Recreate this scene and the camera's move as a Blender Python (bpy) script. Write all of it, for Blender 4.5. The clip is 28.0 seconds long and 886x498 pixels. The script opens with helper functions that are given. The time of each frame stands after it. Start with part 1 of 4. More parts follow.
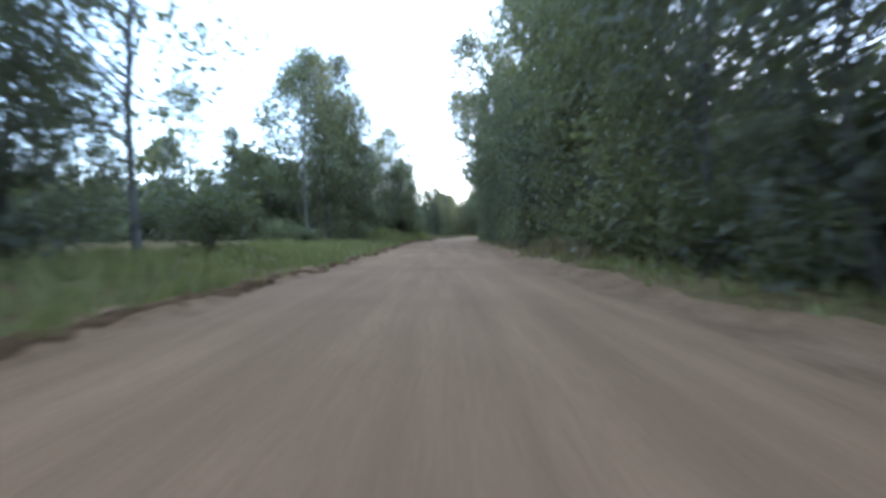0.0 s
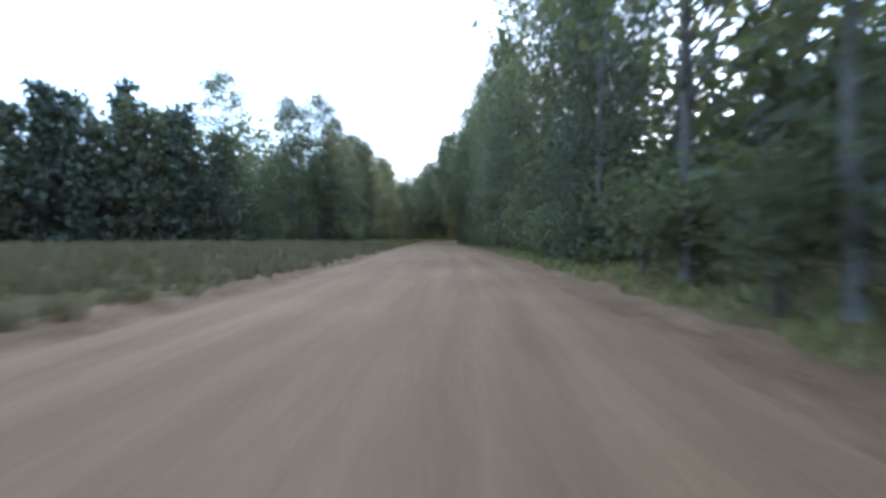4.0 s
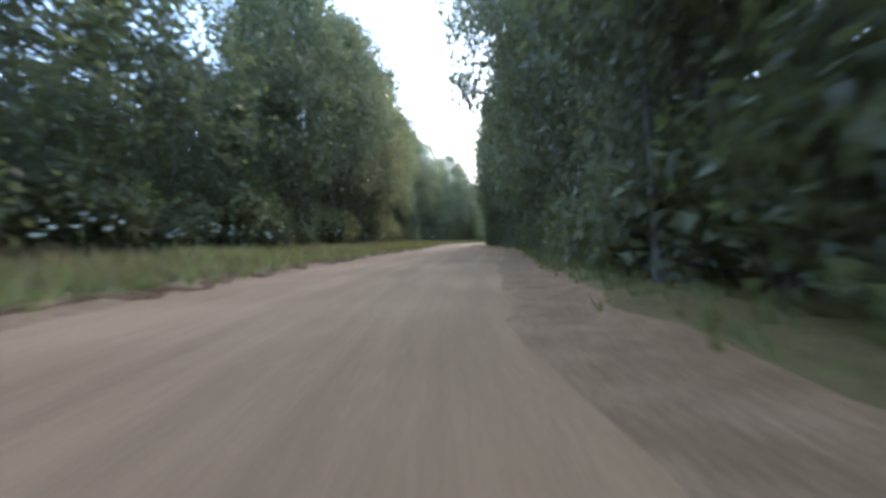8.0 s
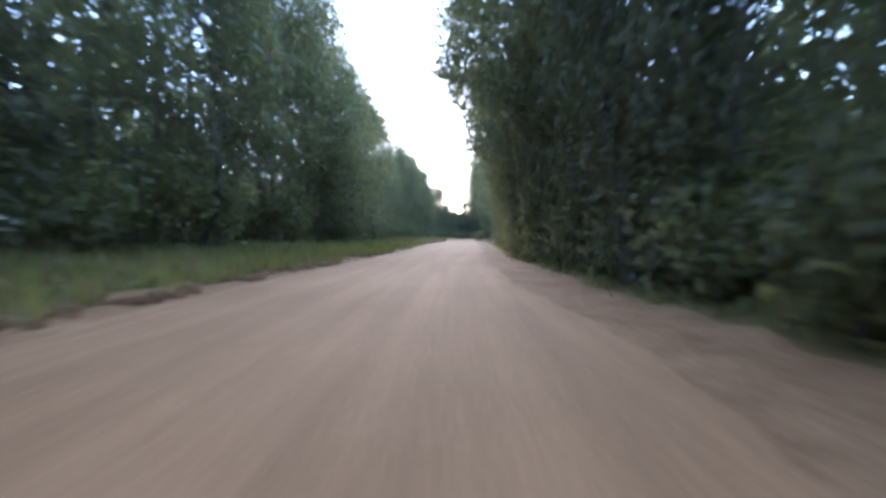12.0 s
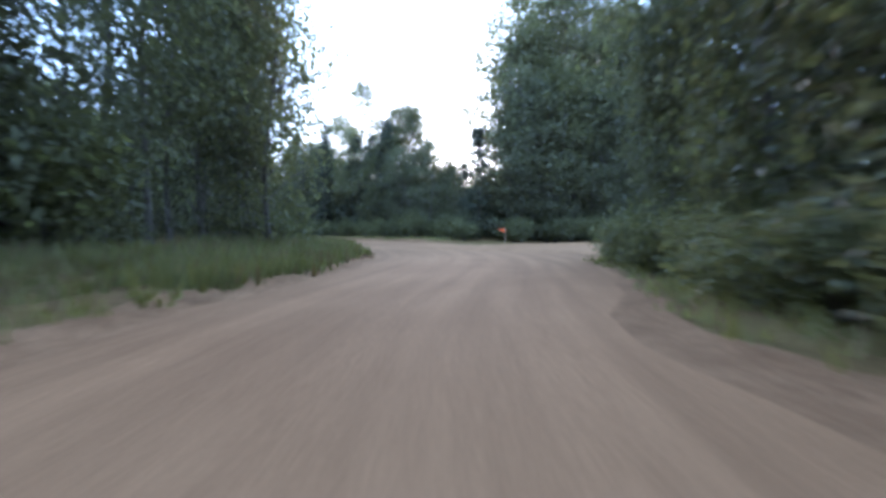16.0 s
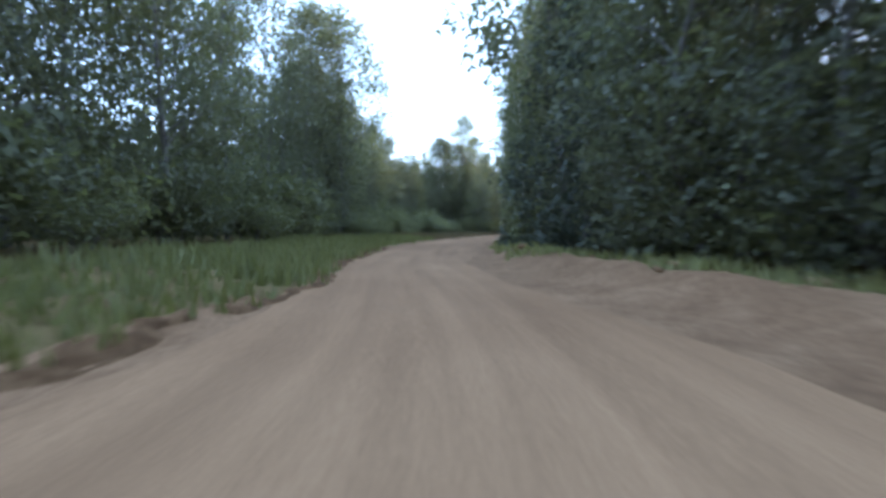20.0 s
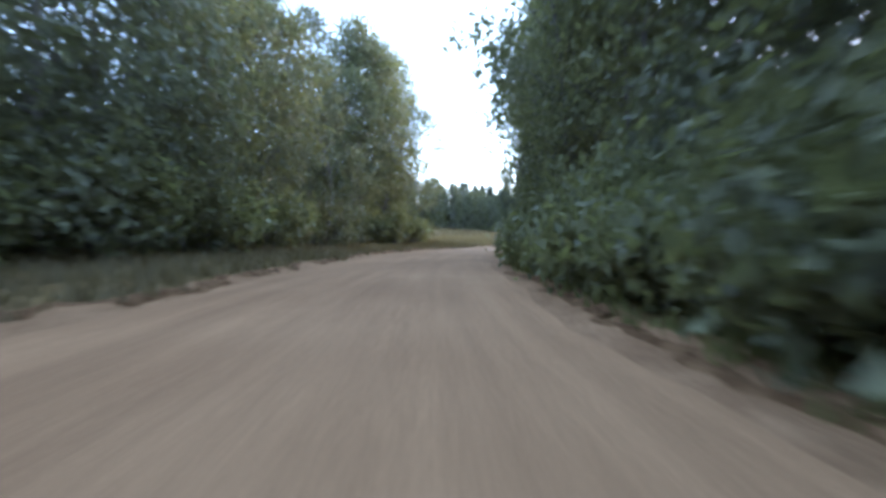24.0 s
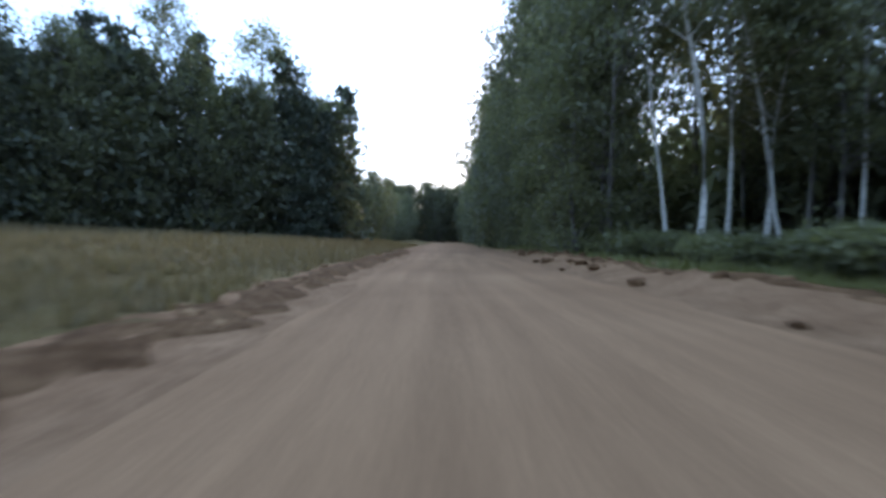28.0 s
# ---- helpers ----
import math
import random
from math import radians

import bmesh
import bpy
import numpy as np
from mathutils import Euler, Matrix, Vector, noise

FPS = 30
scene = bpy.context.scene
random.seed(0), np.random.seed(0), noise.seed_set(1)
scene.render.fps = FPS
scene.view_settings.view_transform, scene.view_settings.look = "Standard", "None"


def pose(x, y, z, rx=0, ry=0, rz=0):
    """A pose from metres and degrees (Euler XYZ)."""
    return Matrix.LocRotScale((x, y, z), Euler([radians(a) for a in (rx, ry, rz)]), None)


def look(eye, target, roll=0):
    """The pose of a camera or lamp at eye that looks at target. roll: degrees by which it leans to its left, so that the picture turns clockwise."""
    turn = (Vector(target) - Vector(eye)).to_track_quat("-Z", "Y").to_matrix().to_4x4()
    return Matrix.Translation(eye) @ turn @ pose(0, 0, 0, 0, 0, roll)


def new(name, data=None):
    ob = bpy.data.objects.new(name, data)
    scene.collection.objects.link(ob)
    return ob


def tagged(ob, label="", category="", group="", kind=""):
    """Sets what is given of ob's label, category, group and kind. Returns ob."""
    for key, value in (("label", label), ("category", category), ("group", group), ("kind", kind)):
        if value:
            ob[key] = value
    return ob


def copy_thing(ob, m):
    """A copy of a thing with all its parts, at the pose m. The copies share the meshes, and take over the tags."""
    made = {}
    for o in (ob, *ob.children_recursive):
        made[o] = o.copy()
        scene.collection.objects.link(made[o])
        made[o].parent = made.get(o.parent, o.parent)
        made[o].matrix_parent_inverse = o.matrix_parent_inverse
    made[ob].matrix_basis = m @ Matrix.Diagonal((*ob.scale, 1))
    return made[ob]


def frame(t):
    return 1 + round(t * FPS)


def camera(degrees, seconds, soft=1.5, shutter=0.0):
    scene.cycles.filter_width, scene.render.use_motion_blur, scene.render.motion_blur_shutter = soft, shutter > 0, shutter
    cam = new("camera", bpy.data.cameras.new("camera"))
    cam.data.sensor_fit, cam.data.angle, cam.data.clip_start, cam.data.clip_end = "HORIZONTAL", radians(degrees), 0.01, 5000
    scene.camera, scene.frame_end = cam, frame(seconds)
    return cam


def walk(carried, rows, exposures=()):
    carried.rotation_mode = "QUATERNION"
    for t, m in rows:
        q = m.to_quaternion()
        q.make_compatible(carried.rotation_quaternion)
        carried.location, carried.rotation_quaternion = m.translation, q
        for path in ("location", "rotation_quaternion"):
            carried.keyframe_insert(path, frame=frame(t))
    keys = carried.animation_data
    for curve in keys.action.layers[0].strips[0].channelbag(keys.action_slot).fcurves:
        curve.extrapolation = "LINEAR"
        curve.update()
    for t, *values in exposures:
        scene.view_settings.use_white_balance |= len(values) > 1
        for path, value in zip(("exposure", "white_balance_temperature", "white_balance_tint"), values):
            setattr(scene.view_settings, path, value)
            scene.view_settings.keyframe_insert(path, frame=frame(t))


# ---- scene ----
cam = camera(80.3, 28.0, soft=3.3, shutter=0.3)
EYE = 1.15  # height of the lens over the road
ROWS = [  # seconds, x, y, pitch, yaw
    (0.0, 0.0, 0.0, -1.66, 0.18), (0.5, 0.13, 14.12, -2.26, -0.02), (1.0, 0.06, 28.16, -2.25, 0.48), (1.5, -0.24, 42.11, -1.99, -0.47),
    (2.0, -0.21, 56.05, -1.28, -2.12), (2.5, 0.37, 70.03, -1.32, -3.39), (3.0, 1.61, 83.98, -1.75, -5.29), (3.5, 3.33, 97.88, -1.18, -5.99),
    (4.0, 4.85, 111.82, -1.27, -5.08), (4.5, 6.04, 125.81, -1.29, -4.32), (5.0, 7.04, 139.81, -1.36, -3.84), (5.5, 7.9, 153.84, -1.55, -3.76),
    (6.0, 8.81, 167.86, -1.83, -4.41), (6.5, 9.96, 181.82, -1.49, -5.29), (7.0, 11.45, 195.75, -1.84, -6.92), (7.5, 13.38, 209.63, -1.73, -9.11),
    (8.0, 16.03, 223.39, -1.15, -11.88), (8.5, 19.37, 236.98, -0.65, -13.11), (9.0, 22.97, 250.46, -0.94, -14.21), (9.5, 26.39, 263.91, -1.11, -13.86),
    (10.0, 29.65, 277.4, -1.6, -15.59), (10.5, 33.07, 290.91, -1.29, -17.38), (11.0, 37.09, 304.26, -0.92, -20.01), (11.5, 41.85, 317.37, -1.11, -21.52),
    (12.0, 47.06, 330.36, -1.48, -22.94), (12.5, 52.79, 343.17, -1.79, -24.84), (13.0, 58.77, 355.9, -1.46, -25.09), (13.5, 64.72, 368.68, -1.46, -24.6),
    (14.0, 70.57, 381.53, -1.63, -24.21), (14.5, 76.46, 394.28, -2.1, -24.73), (15.0, 82.47, 406.63, -2.61, -26.55), (15.5, 88.41, 418.33, -2.64, -26.18),
    (16.0, 93.56, 429.53, -1.97, -21.74), (16.5, 97.83, 440.21, -2.26, -17.2), (17.0, 101.28, 450.33, -2.76, -7.06), (17.5, 103.08, 460.07, -2.79, 4.87),
    (18.0, 103.07, 469.28, -2.91, 15.62), (18.5, 102.12, 477.99, -1.91, 16.86), (19.0, 101.23, 486.48, -2.12, 13.02), (19.5, 100.08, 494.84, -1.91, 18.38),
    (20.0, 97.41, 502.85, -2.13, 28.81), (20.5, 92.97, 510.44, -1.99, 34.79), (21.0, 87.98, 518.62, -1.75, 28.37), (21.5, 83.32, 528.11, -0.1, 24.29),
    (22.0, 78.9, 538.65, -0.56, 20.96), (22.5, 74.8, 550.02, -0.94, 18.6), (23.0, 70.96, 562.03, -1.14, 16.6), (23.5, 67.43, 574.53, -1.3, 14.36),
    (24.0, 64.27, 587.38, -1.25, 11.28), (24.5, 61.75, 600.47, -1.39, 7.8), (25.0, 60.33, 613.74, -1.94, 2.6), (25.5, 60.21, 627.1, -1.97, -2.57),
    (26.0, 61.15, 640.47, -1.43, -6.71), (26.5, 62.72, 653.76, -1.5, -8.96), (27.0, 64.99, 666.8, -1.63, -12.89), (27.5, 68.13, 679.46, -1.63, -15.64),
    (28.0, 71.49, 691.98, -1.14, -14.08)]
EXPOSURES = [(0, 2.75), (1, 2.90), (2, 2.80), (3, 2.50), (5.5, 2.65), (8, 3.20), (9, 3.50), (10, 3.40), (11, 3.25), (12, 3.05), (15, 2.60), (16, 2.85), (17, 2.50), (18, 2.90),
             (19, 2.75), (20, 2.80), (21, 2.80), (24, 3.05), (25, 3.05), (26, 2.80), (27, 2.10), (28, 2.00)]  # the camera's own brightening, in stops
walk(cam, [(t, pose(x, y, EYE, 90 + p, 0, w)) for t, x, y, p, w in ROWS], [(t, e, 5900 if 11.5 < t < 16.5 else 6250, 24) for t, e in EXPOSURES])

# ---- light: low evening sun behind thin bright haze, ahead along the road ----
SUN_LEFT, SUN_UP = -22.0, 12.0
world = bpy.data.worlds.new("world")
scene.world = world
world.use_nodes = True
wn, wl = world.node_tree.nodes, world.node_tree.links
sky = wn.new("ShaderNodeTexSky")
sky.sky_type = "NISHITA"
sky.sun_disc = False
sky.sun_elevation = radians(SUN_UP)
sky.sun_rotation = radians(-SUN_LEFT)
sky.air_density, sky.dust_density, sky.ozone_density = 1.0, 0.3, 2.0
wl.new(sky.outputs[0], wn["Background"].inputs[0])
wn["Background"].inputs[1].default_value = 0.05
veil = wn.new("ShaderNodeBackground")  # thin cloud over the whole sky
veil.inputs[0].default_value = (0.42, 0.70, 1.0, 1)
up = wn.new("ShaderNodeTexCoord")  # thin overcast: more than twice as bright overhead as at the horizon
split = wn.new("ShaderNodeSeparateXYZ")
wl.new(up.outputs["Generated"], split.inputs[0])
grow = wn.new("ShaderNodeMapRange")
wl.new(split.outputs["Z"], grow.inputs[0])
ZENITH = 0.64
for k, v in enumerate((0.0, 1.0, ZENITH * 0.42, ZENITH)):
    grow.inputs[1 + k].default_value = v
wl.new(grow.outputs[0], veil.inputs[1])
both = wn.new("ShaderNodeAddShader")
wl.new(wn["Background"].outputs[0], both.inputs[0])
wl.new(veil.outputs[0], both.inputs[1])
wl.new(both.outputs[0], wn["World Output"].inputs[0])
sun = new("sun", bpy.data.lights.new("sun", "SUN"))
sun.data.energy, sun.data.angle, sun.data.color = 0.65, radians(10), (1.0, 0.92, 0.8)
sun.matrix_world = look((0, 0, 100), (math.sin(radians(SUN_LEFT)) * 100, -math.cos(radians(SUN_LEFT)) * 100, 100 - math.tan(radians(SUN_UP)) * 100))

# ---- materials ----


def material(name, build, rough=0.9):
    m = bpy.data.materials.new(name)
    m.use_nodes = True
    nt = m.node_tree
    b = nt.nodes["Principled BSDF"]
    b.inputs["Roughness"].default_value = rough
    b.inputs["Specular IOR Level"].default_value = 0.25
    build(nt, nt.nodes, nt.links, b)
    return m


def ramp(nt, src, stops):
    r = nt.nodes.new("ShaderNodeValToRGB")
    el = r.color_ramp.elements
    while len(el) < len(stops):
        el.new(0.5)
    for e, (p, c) in zip(el, stops):
        e.position, e.color = p, (*c, 1)
    nt.links.new(src, r.inputs[0])
    return r.outputs[0]


def tex(nt, scale, detail=5.0, vec=None, rough=0.6):
    n = nt.nodes.new("ShaderNodeTexNoise")
    n.inputs["Scale"].default_value, n.inputs["Detail"].default_value, n.inputs["Roughness"].default_value = scale, detail, rough
    if vec is None:
        vec = nt.nodes.new("ShaderNodeNewGeometry").outputs["Position"]
    nt.links.new(vec, n.inputs["Vector"])
    return n.outputs["Fac"]


def mixc(nt, fac, a, b, mode="MIX"):
    m = nt.nodes.new("ShaderNodeMix")
    m.data_type, m.blend_type = "RGBA", mode
    for sock, v in ((m.inputs[0], fac), (m.inputs[6], a), (m.inputs[7], b)):
        if isinstance(v, (int, float)):
            sock.default_value = v
        elif isinstance(v, tuple):
            sock.default_value = (*v, 1)
        else:
            nt.links.new(v, sock)
    return m.outputs[2]


def bump(nt, b, src, strength, distance):
    n = nt.nodes.new("ShaderNodeBump")
    n.inputs["Strength"].default_value, n.inputs["Distance"].default_value = strength, distance
    nt.links.new(src, n.inputs["Height"])
    nt.links.new(n.outputs[0], b.inputs["Normal"])


def math_node(nt, op, a, b=0.0):
    n = nt.nodes.new("ShaderNodeMath")
    n.operation = op
    for sock, v in zip(n.inputs, (a, b)):
        if isinstance(v, (int, float)):
            sock.default_value = v
        else:
            nt.links.new(v, sock)
    return n.outputs[0]


def stretched(nt):
    """Lane coordinates of the road (across, along), drawn out along the road."""
    uv = nt.nodes.new("ShaderNodeUVMap")
    uv.uv_map = "lane"
    mp = nt.nodes.new("ShaderNodeMapping")
    mp.inputs["Scale"].default_value = (1.0, 0.05, 1.0)
    nt.links.new(uv.outputs[0], mp.inputs[0])
    return uv.outputs[0], mp.outputs[0]


def build_dirt(nt, n, l, b):
    lane, drawn = stretched(nt)
    big = ramp(nt, tex(nt, 0.13, 3), [(0.3, (0.225, 0.124, 0.066)), (0.75, (0.305, 0.176, 0.097))])
    streak = ramp(nt, tex(nt, 1.7, 6, drawn), [(0.32, (0.74, 0.71, 0.68)), (0.66, (1.08, 1.06, 1.03))])
    c = mixc(nt, 0.75, big, streak, "MULTIPLY")
    grit = ramp(nt, tex(nt, 23, 4), [(0.35, (0.72, 0.70, 0.68)), (0.6, (1.0, 1.0, 1.0)), (0.75, (1.18, 1.16, 1.14))])
    c = mixc(nt, 0.7, c, grit, "MULTIPLY")
    l.new(c, b.inputs["Base Color"])
    b.inputs["Specular IOR Level"].default_value = 0.08
    bump(nt, b, tex(nt, 9, 8), 0.6, 0.03)


def build_shoulder(nt, n, l, b):
    c = ramp(nt, tex(nt, 0.9, 8, rough=0.7), [(0.3, (0.155, 0.086, 0.047)), (0.46, (0.22, 0.124, 0.068)), (0.7, (0.295, 0.173, 0.099))])
    grit = ramp(nt, tex(nt, 14, 5), [(0.35, (0.6, 0.57, 0.54)), (0.65, (1.05, 1.04, 1.02))])
    l.new(mixc(nt, 0.8, c, grit, "MULTIPLY"), b.inputs["Base Color"])
    b.inputs["Specular IOR Level"].default_value = 0.06
    bump(nt, b, tex(nt, 5, 8), 0.8, 0.09)


def build_turf(nt, n, l, b):
    c = ramp(nt, tex(nt, 0.35, 6, rough=0.7), [(0.3, (0.15, 0.09, 0.046)), (0.52, (0.14, 0.10, 0.042)), (0.72, (0.19, 0.13, 0.06))])
    grit = ramp(nt, tex(nt, 7, 6), [(0.3, (0.5, 0.5, 0.5)), (0.7, (1.1, 1.1, 1.1))])
    l.new(mixc(nt, 0.8, c, grit, "MULTIPLY"), b.inputs["Base Color"])
    b.inputs["Specular IOR Level"].default_value = 0.04
    bump(nt, b, tex(nt, 4, 8), 0.9, 0.12)


def leafy(dark, light, through_light, spread=0.35):
    def build(nt, n, l, b):
        geo = n.new("ShaderNodeNewGeometry")
        info = n.new("ShaderNodeObjectInfo")
        f = math_node(nt, "ADD", math_node(nt, "MULTIPLY", geo.outputs["Random Per Island"], 0.45), math_node(nt, "MULTIPLY", info.outputs["Random"], 0.55))
        c = ramp(nt, f, [(0.1, dark), (0.9, light)])
        l.new(c, b.inputs["Base Color"])
        b.inputs["Specular IOR Level"].default_value = 0.3
        tr = n.new("ShaderNodeBsdfTranslucent")
        l.new(mixc(nt, 1.0, c, through_light, "MULTIPLY"), tr.inputs[0])
        ms = n.new("ShaderNodeMixShader")
        ms.inputs[0].default_value = spread
        l.new(b.outputs[0], ms.inputs[1])
        l.new(tr.outputs[0], ms.inputs[2])
        l.new(ms.outputs[0], n["Material Output"].inputs[0])
    return build


def bark(dark, light, scale=6.0):
    def build(nt, n, l, b):
        mp = n.new("ShaderNodeMapping")
        mp.inputs["Scale"].default_value = (1, 1, 0.25 if dark[0] < 0.1 else 3.0)
        tc = n.new("ShaderNodeTexCoord")
        l.new(tc.outputs["Object"], mp.inputs[0])
        c = ramp(nt, tex(nt, scale, 6, mp.outputs[0], 0.7), [(0.36, dark), (0.5, light)])
        l.new(c, b.inputs["Base Color"])
        bump(nt, b, tex(nt, scale * 2, 6, mp.outputs[0]), 0.6, 0.03)
    return build


DIRT = material("packed_dirt", build_dirt, 0.95)
SAND = material("loose_sand", build_shoulder, 0.97)
TURF = material("turf", build_turf, 0.97)
SOIL = material("dark_soil", lambda nt, n, l, b: (l.new(ramp(nt, tex(nt, 3.5, 8, rough=0.7), [(0.32, (0.055, 0.027, 0.013)), (0.5, (0.105, 0.056, 0.028)), (0.68, (0.20, 0.115, 0.06))]), b.inputs["Base Color"]), bump(nt, b, tex(nt, 9, 8), 0.9, 0.06)), 0.97)
LEAF = material("broad_leaf", leafy((0.081, 0.085, 0.053), (0.163, 0.168, 0.091), (1.5, 1.48, 0.88), 0.45), 0.55)
LEAF_PALE = material("aspen_leaf", leafy((0.088, 0.092, 0.058), (0.174, 0.180, 0.102), (1.45, 1.42, 0.92), 0.45), 0.55)
LEAF_ALDER = material("alder_leaf", leafy((0.07, 0.076, 0.053), (0.136, 0.142, 0.089), (1.4, 1.38, 0.88), 0.4), 0.6)
LEAF_DARK = material("fir_needle", leafy((0.045, 0.054, 0.040), (0.085, 0.098, 0.066), (1.1, 1.15, 0.8), 0.25), 0.6)
LEAF_SHRUB = material("shrub_leaf", leafy((0.083, 0.088, 0.050), (0.175, 0.178, 0.095), (1.45, 1.45, 0.85), 0.45), 0.55)
GRASS = material("verge_grass", leafy((0.11, 0.112, 0.042), (0.245, 0.23, 0.096), (1.2, 1.25, 0.6), 0.3), 0.6)
STRAW = material("field_grass", leafy((0.10, 0.078, 0.042), (0.21, 0.16, 0.09), (1.2, 1.15, 0.6), 0.3), 0.7)
BARK = material("grey_bark", bark((0.05, 0.043, 0.036), (0.16, 0.145, 0.125)), 0.9)
BARK_WHITE = material("white_bark", bark((0.27, 0.245, 0.21), (0.56, 0.53, 0.47), 3.0), 0.8)

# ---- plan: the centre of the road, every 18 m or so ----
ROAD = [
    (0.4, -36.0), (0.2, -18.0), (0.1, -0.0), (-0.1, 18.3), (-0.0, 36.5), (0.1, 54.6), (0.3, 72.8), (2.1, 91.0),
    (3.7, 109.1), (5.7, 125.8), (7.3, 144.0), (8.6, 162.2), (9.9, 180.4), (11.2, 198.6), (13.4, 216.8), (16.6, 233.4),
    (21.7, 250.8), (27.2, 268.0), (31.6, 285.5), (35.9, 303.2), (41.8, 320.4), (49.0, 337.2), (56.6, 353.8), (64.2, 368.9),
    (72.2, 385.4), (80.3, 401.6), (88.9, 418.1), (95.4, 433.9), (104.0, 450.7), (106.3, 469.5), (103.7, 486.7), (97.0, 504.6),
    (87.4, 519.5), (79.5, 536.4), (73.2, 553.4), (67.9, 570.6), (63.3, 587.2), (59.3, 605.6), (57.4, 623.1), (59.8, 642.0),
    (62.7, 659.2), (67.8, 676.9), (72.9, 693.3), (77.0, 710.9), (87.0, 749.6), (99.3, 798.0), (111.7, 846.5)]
HALF = [(0, 4.3), (36, 4.4), (57, 3.8), (100, 4.8), (141, 4.0), (211, 4.5), (242, 3.8), (277, 4.5), (300, 5.2), (327, 4.6),
        (353, 3.4), (378, 4.4), (400, 3.8), (462, 4.8), (486, 4.2), (503, 5.3), (517, 5.6), (540, 5.0), (551, 5.4), (567, 3.4), (586, 3.2), (604, 3.5),
        (640, 3.9), (684, 4.4), (695, 4.9), (708, 3.9), (766, 4.3), (917, 4.0)]


def spline(points, n=40):
    p = np.array(points, float)
    p = np.vstack([2 * p[0] - p[1], p, 2 * p[-1] - p[-2]])
    out = []
    for i in range(1, len(p) - 2):
        u = np.linspace(0, 1, n, endpoint=False)[:, None]
        a, b, c, d = p[i - 1:i + 3]
        out.append(b + 0.5 * u * (c - a + u * (2 * a - 5 * b + 4 * c - d + u * (3 * (b - c) + d - a))))
    return np.vstack(out + [p[-2:-1]])


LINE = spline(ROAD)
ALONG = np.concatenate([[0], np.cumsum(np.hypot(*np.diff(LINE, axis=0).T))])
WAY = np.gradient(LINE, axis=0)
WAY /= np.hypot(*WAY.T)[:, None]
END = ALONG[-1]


def half(s):
    return np.interp(s, *np.array(HALF).T)


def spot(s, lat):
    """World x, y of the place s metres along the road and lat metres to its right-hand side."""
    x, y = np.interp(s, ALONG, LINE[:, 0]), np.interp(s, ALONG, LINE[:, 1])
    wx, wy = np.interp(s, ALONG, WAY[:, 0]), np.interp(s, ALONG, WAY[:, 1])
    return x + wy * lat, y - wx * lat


def bell(s, a, b, soft=6.0):
    """1 between the stations a and b, falling to 0 over soft metres on either side."""
    u = np.minimum(s - (a - soft), (b + soft) - s) / soft
    u = np.clip(u, 0, 1)
    return u * u * (3 - 2 * u)


def waves(s, seed, length):
    """Smooth noise along a line, -1 to 1."""
    s = np.asarray(s, float)
    return (np.sin(s / length * 6.28 + seed * 1.7) + 0.7 * np.sin(s / length * 10.9 + seed * 4.1) + 0.5 * np.sin(s / length * 19.3 + seed * 2.3)) / 2.2


def junction(s):
    """How far the clearings with a side road beside the main road go: left at the field, right at the sharp bend."""
    return bell(s, 130, 142, 5), bell(s, 506, 526, 6)


def height(s, lat):
    """Ground height beside the road; e is the distance outside its edge."""
    s, lat = np.broadcast_arrays(np.asarray(s, float), np.asarray(lat, float))
    e = np.abs(lat) - half(s) + 0.65
    left, right = junction(s)
    flat = np.where(lat < 0, 1 - left, 1 - right)
    ditch = -0.10 * np.exp(-((e - 0.9) / 0.7) ** 2)
    lip = np.where(lat < 0, 0.13, 0.05) * np.clip((e - 0.25) / 0.2, 0, 1)
    rise = lip + 0.5 * np.clip(e / 7, 0, 1) ** 1.2
    bank = np.where(lat < 0, 0.9 * bell(s, 92, 126, 10) * np.clip(e / 3, 0, 1), 0)
    berm = np.where(lat > 0, (0.42 * bell(s, 455, 482, 8) + 0.34 * bell(s, 532, 580, 8) + 0.28 * bell(s, 45, 130, 12) + 0.25 * bell(s, 725, 800, 12) + 0.2 * bell(s, 265, 330, 15)),
                    0.22 * bell(s, 440, 470, 10)) * np.exp(-((e - 1.3) / 0.8) ** 2)
    slope = np.where(lat < 0, (1.5 * bell(s, 722, 830, 16) + 1.1 * bell(s, 742, 752, 13)) * np.clip((e - 1.5) / 26, 0, 1) ** 0.9, 0)
    rough = 0.05 * (waves(s * 1.0 + lat * 3, 2, 5.0) + waves(s * 0.7 - lat * 2, 5, 2.3))
    z = np.where(e > 0, (ditch * 0.6 + rise + bank + berm + slope) * flat + rough * np.clip(e, 0, 1), 0)
    return np.where((np.abs(lat) > 24) & (slope < 0.3), z - (np.abs(lat) - 24) * 0.09, z)


SIDE_ROADS = []  # (points, half width) of the tracks that leave the road


def side_road(stops, wide):
    line = spline([spot(*p) for p in stops], 16)
    SIDE_ROADS.append((line, wide))
    return line


FIELD_TRACK = side_road([(134, -1.5), (138, -8), (143, -17), (149, -30), (157, -52)], 2.6)
BEND_TRACK = side_road([(510, 1.0), (515, 9), (518.5, 20), (519.5, 36), (516, 60)], 7.0)


def off_track(x, y):
    """Distance outside the nearest side track, for arrays of places."""
    x, y = np.atleast_1d(x), np.atleast_1d(y)
    out = np.full(x.shape, 99.0)
    for line, wide in SIDE_ROADS:
        d = np.sqrt((x[:, None] - line[None, ::3, 0]) ** 2 + (y[:, None] - line[None, ::3, 1]) ** 2).min(1)
        out = np.minimum(out, d - wide)
    return out


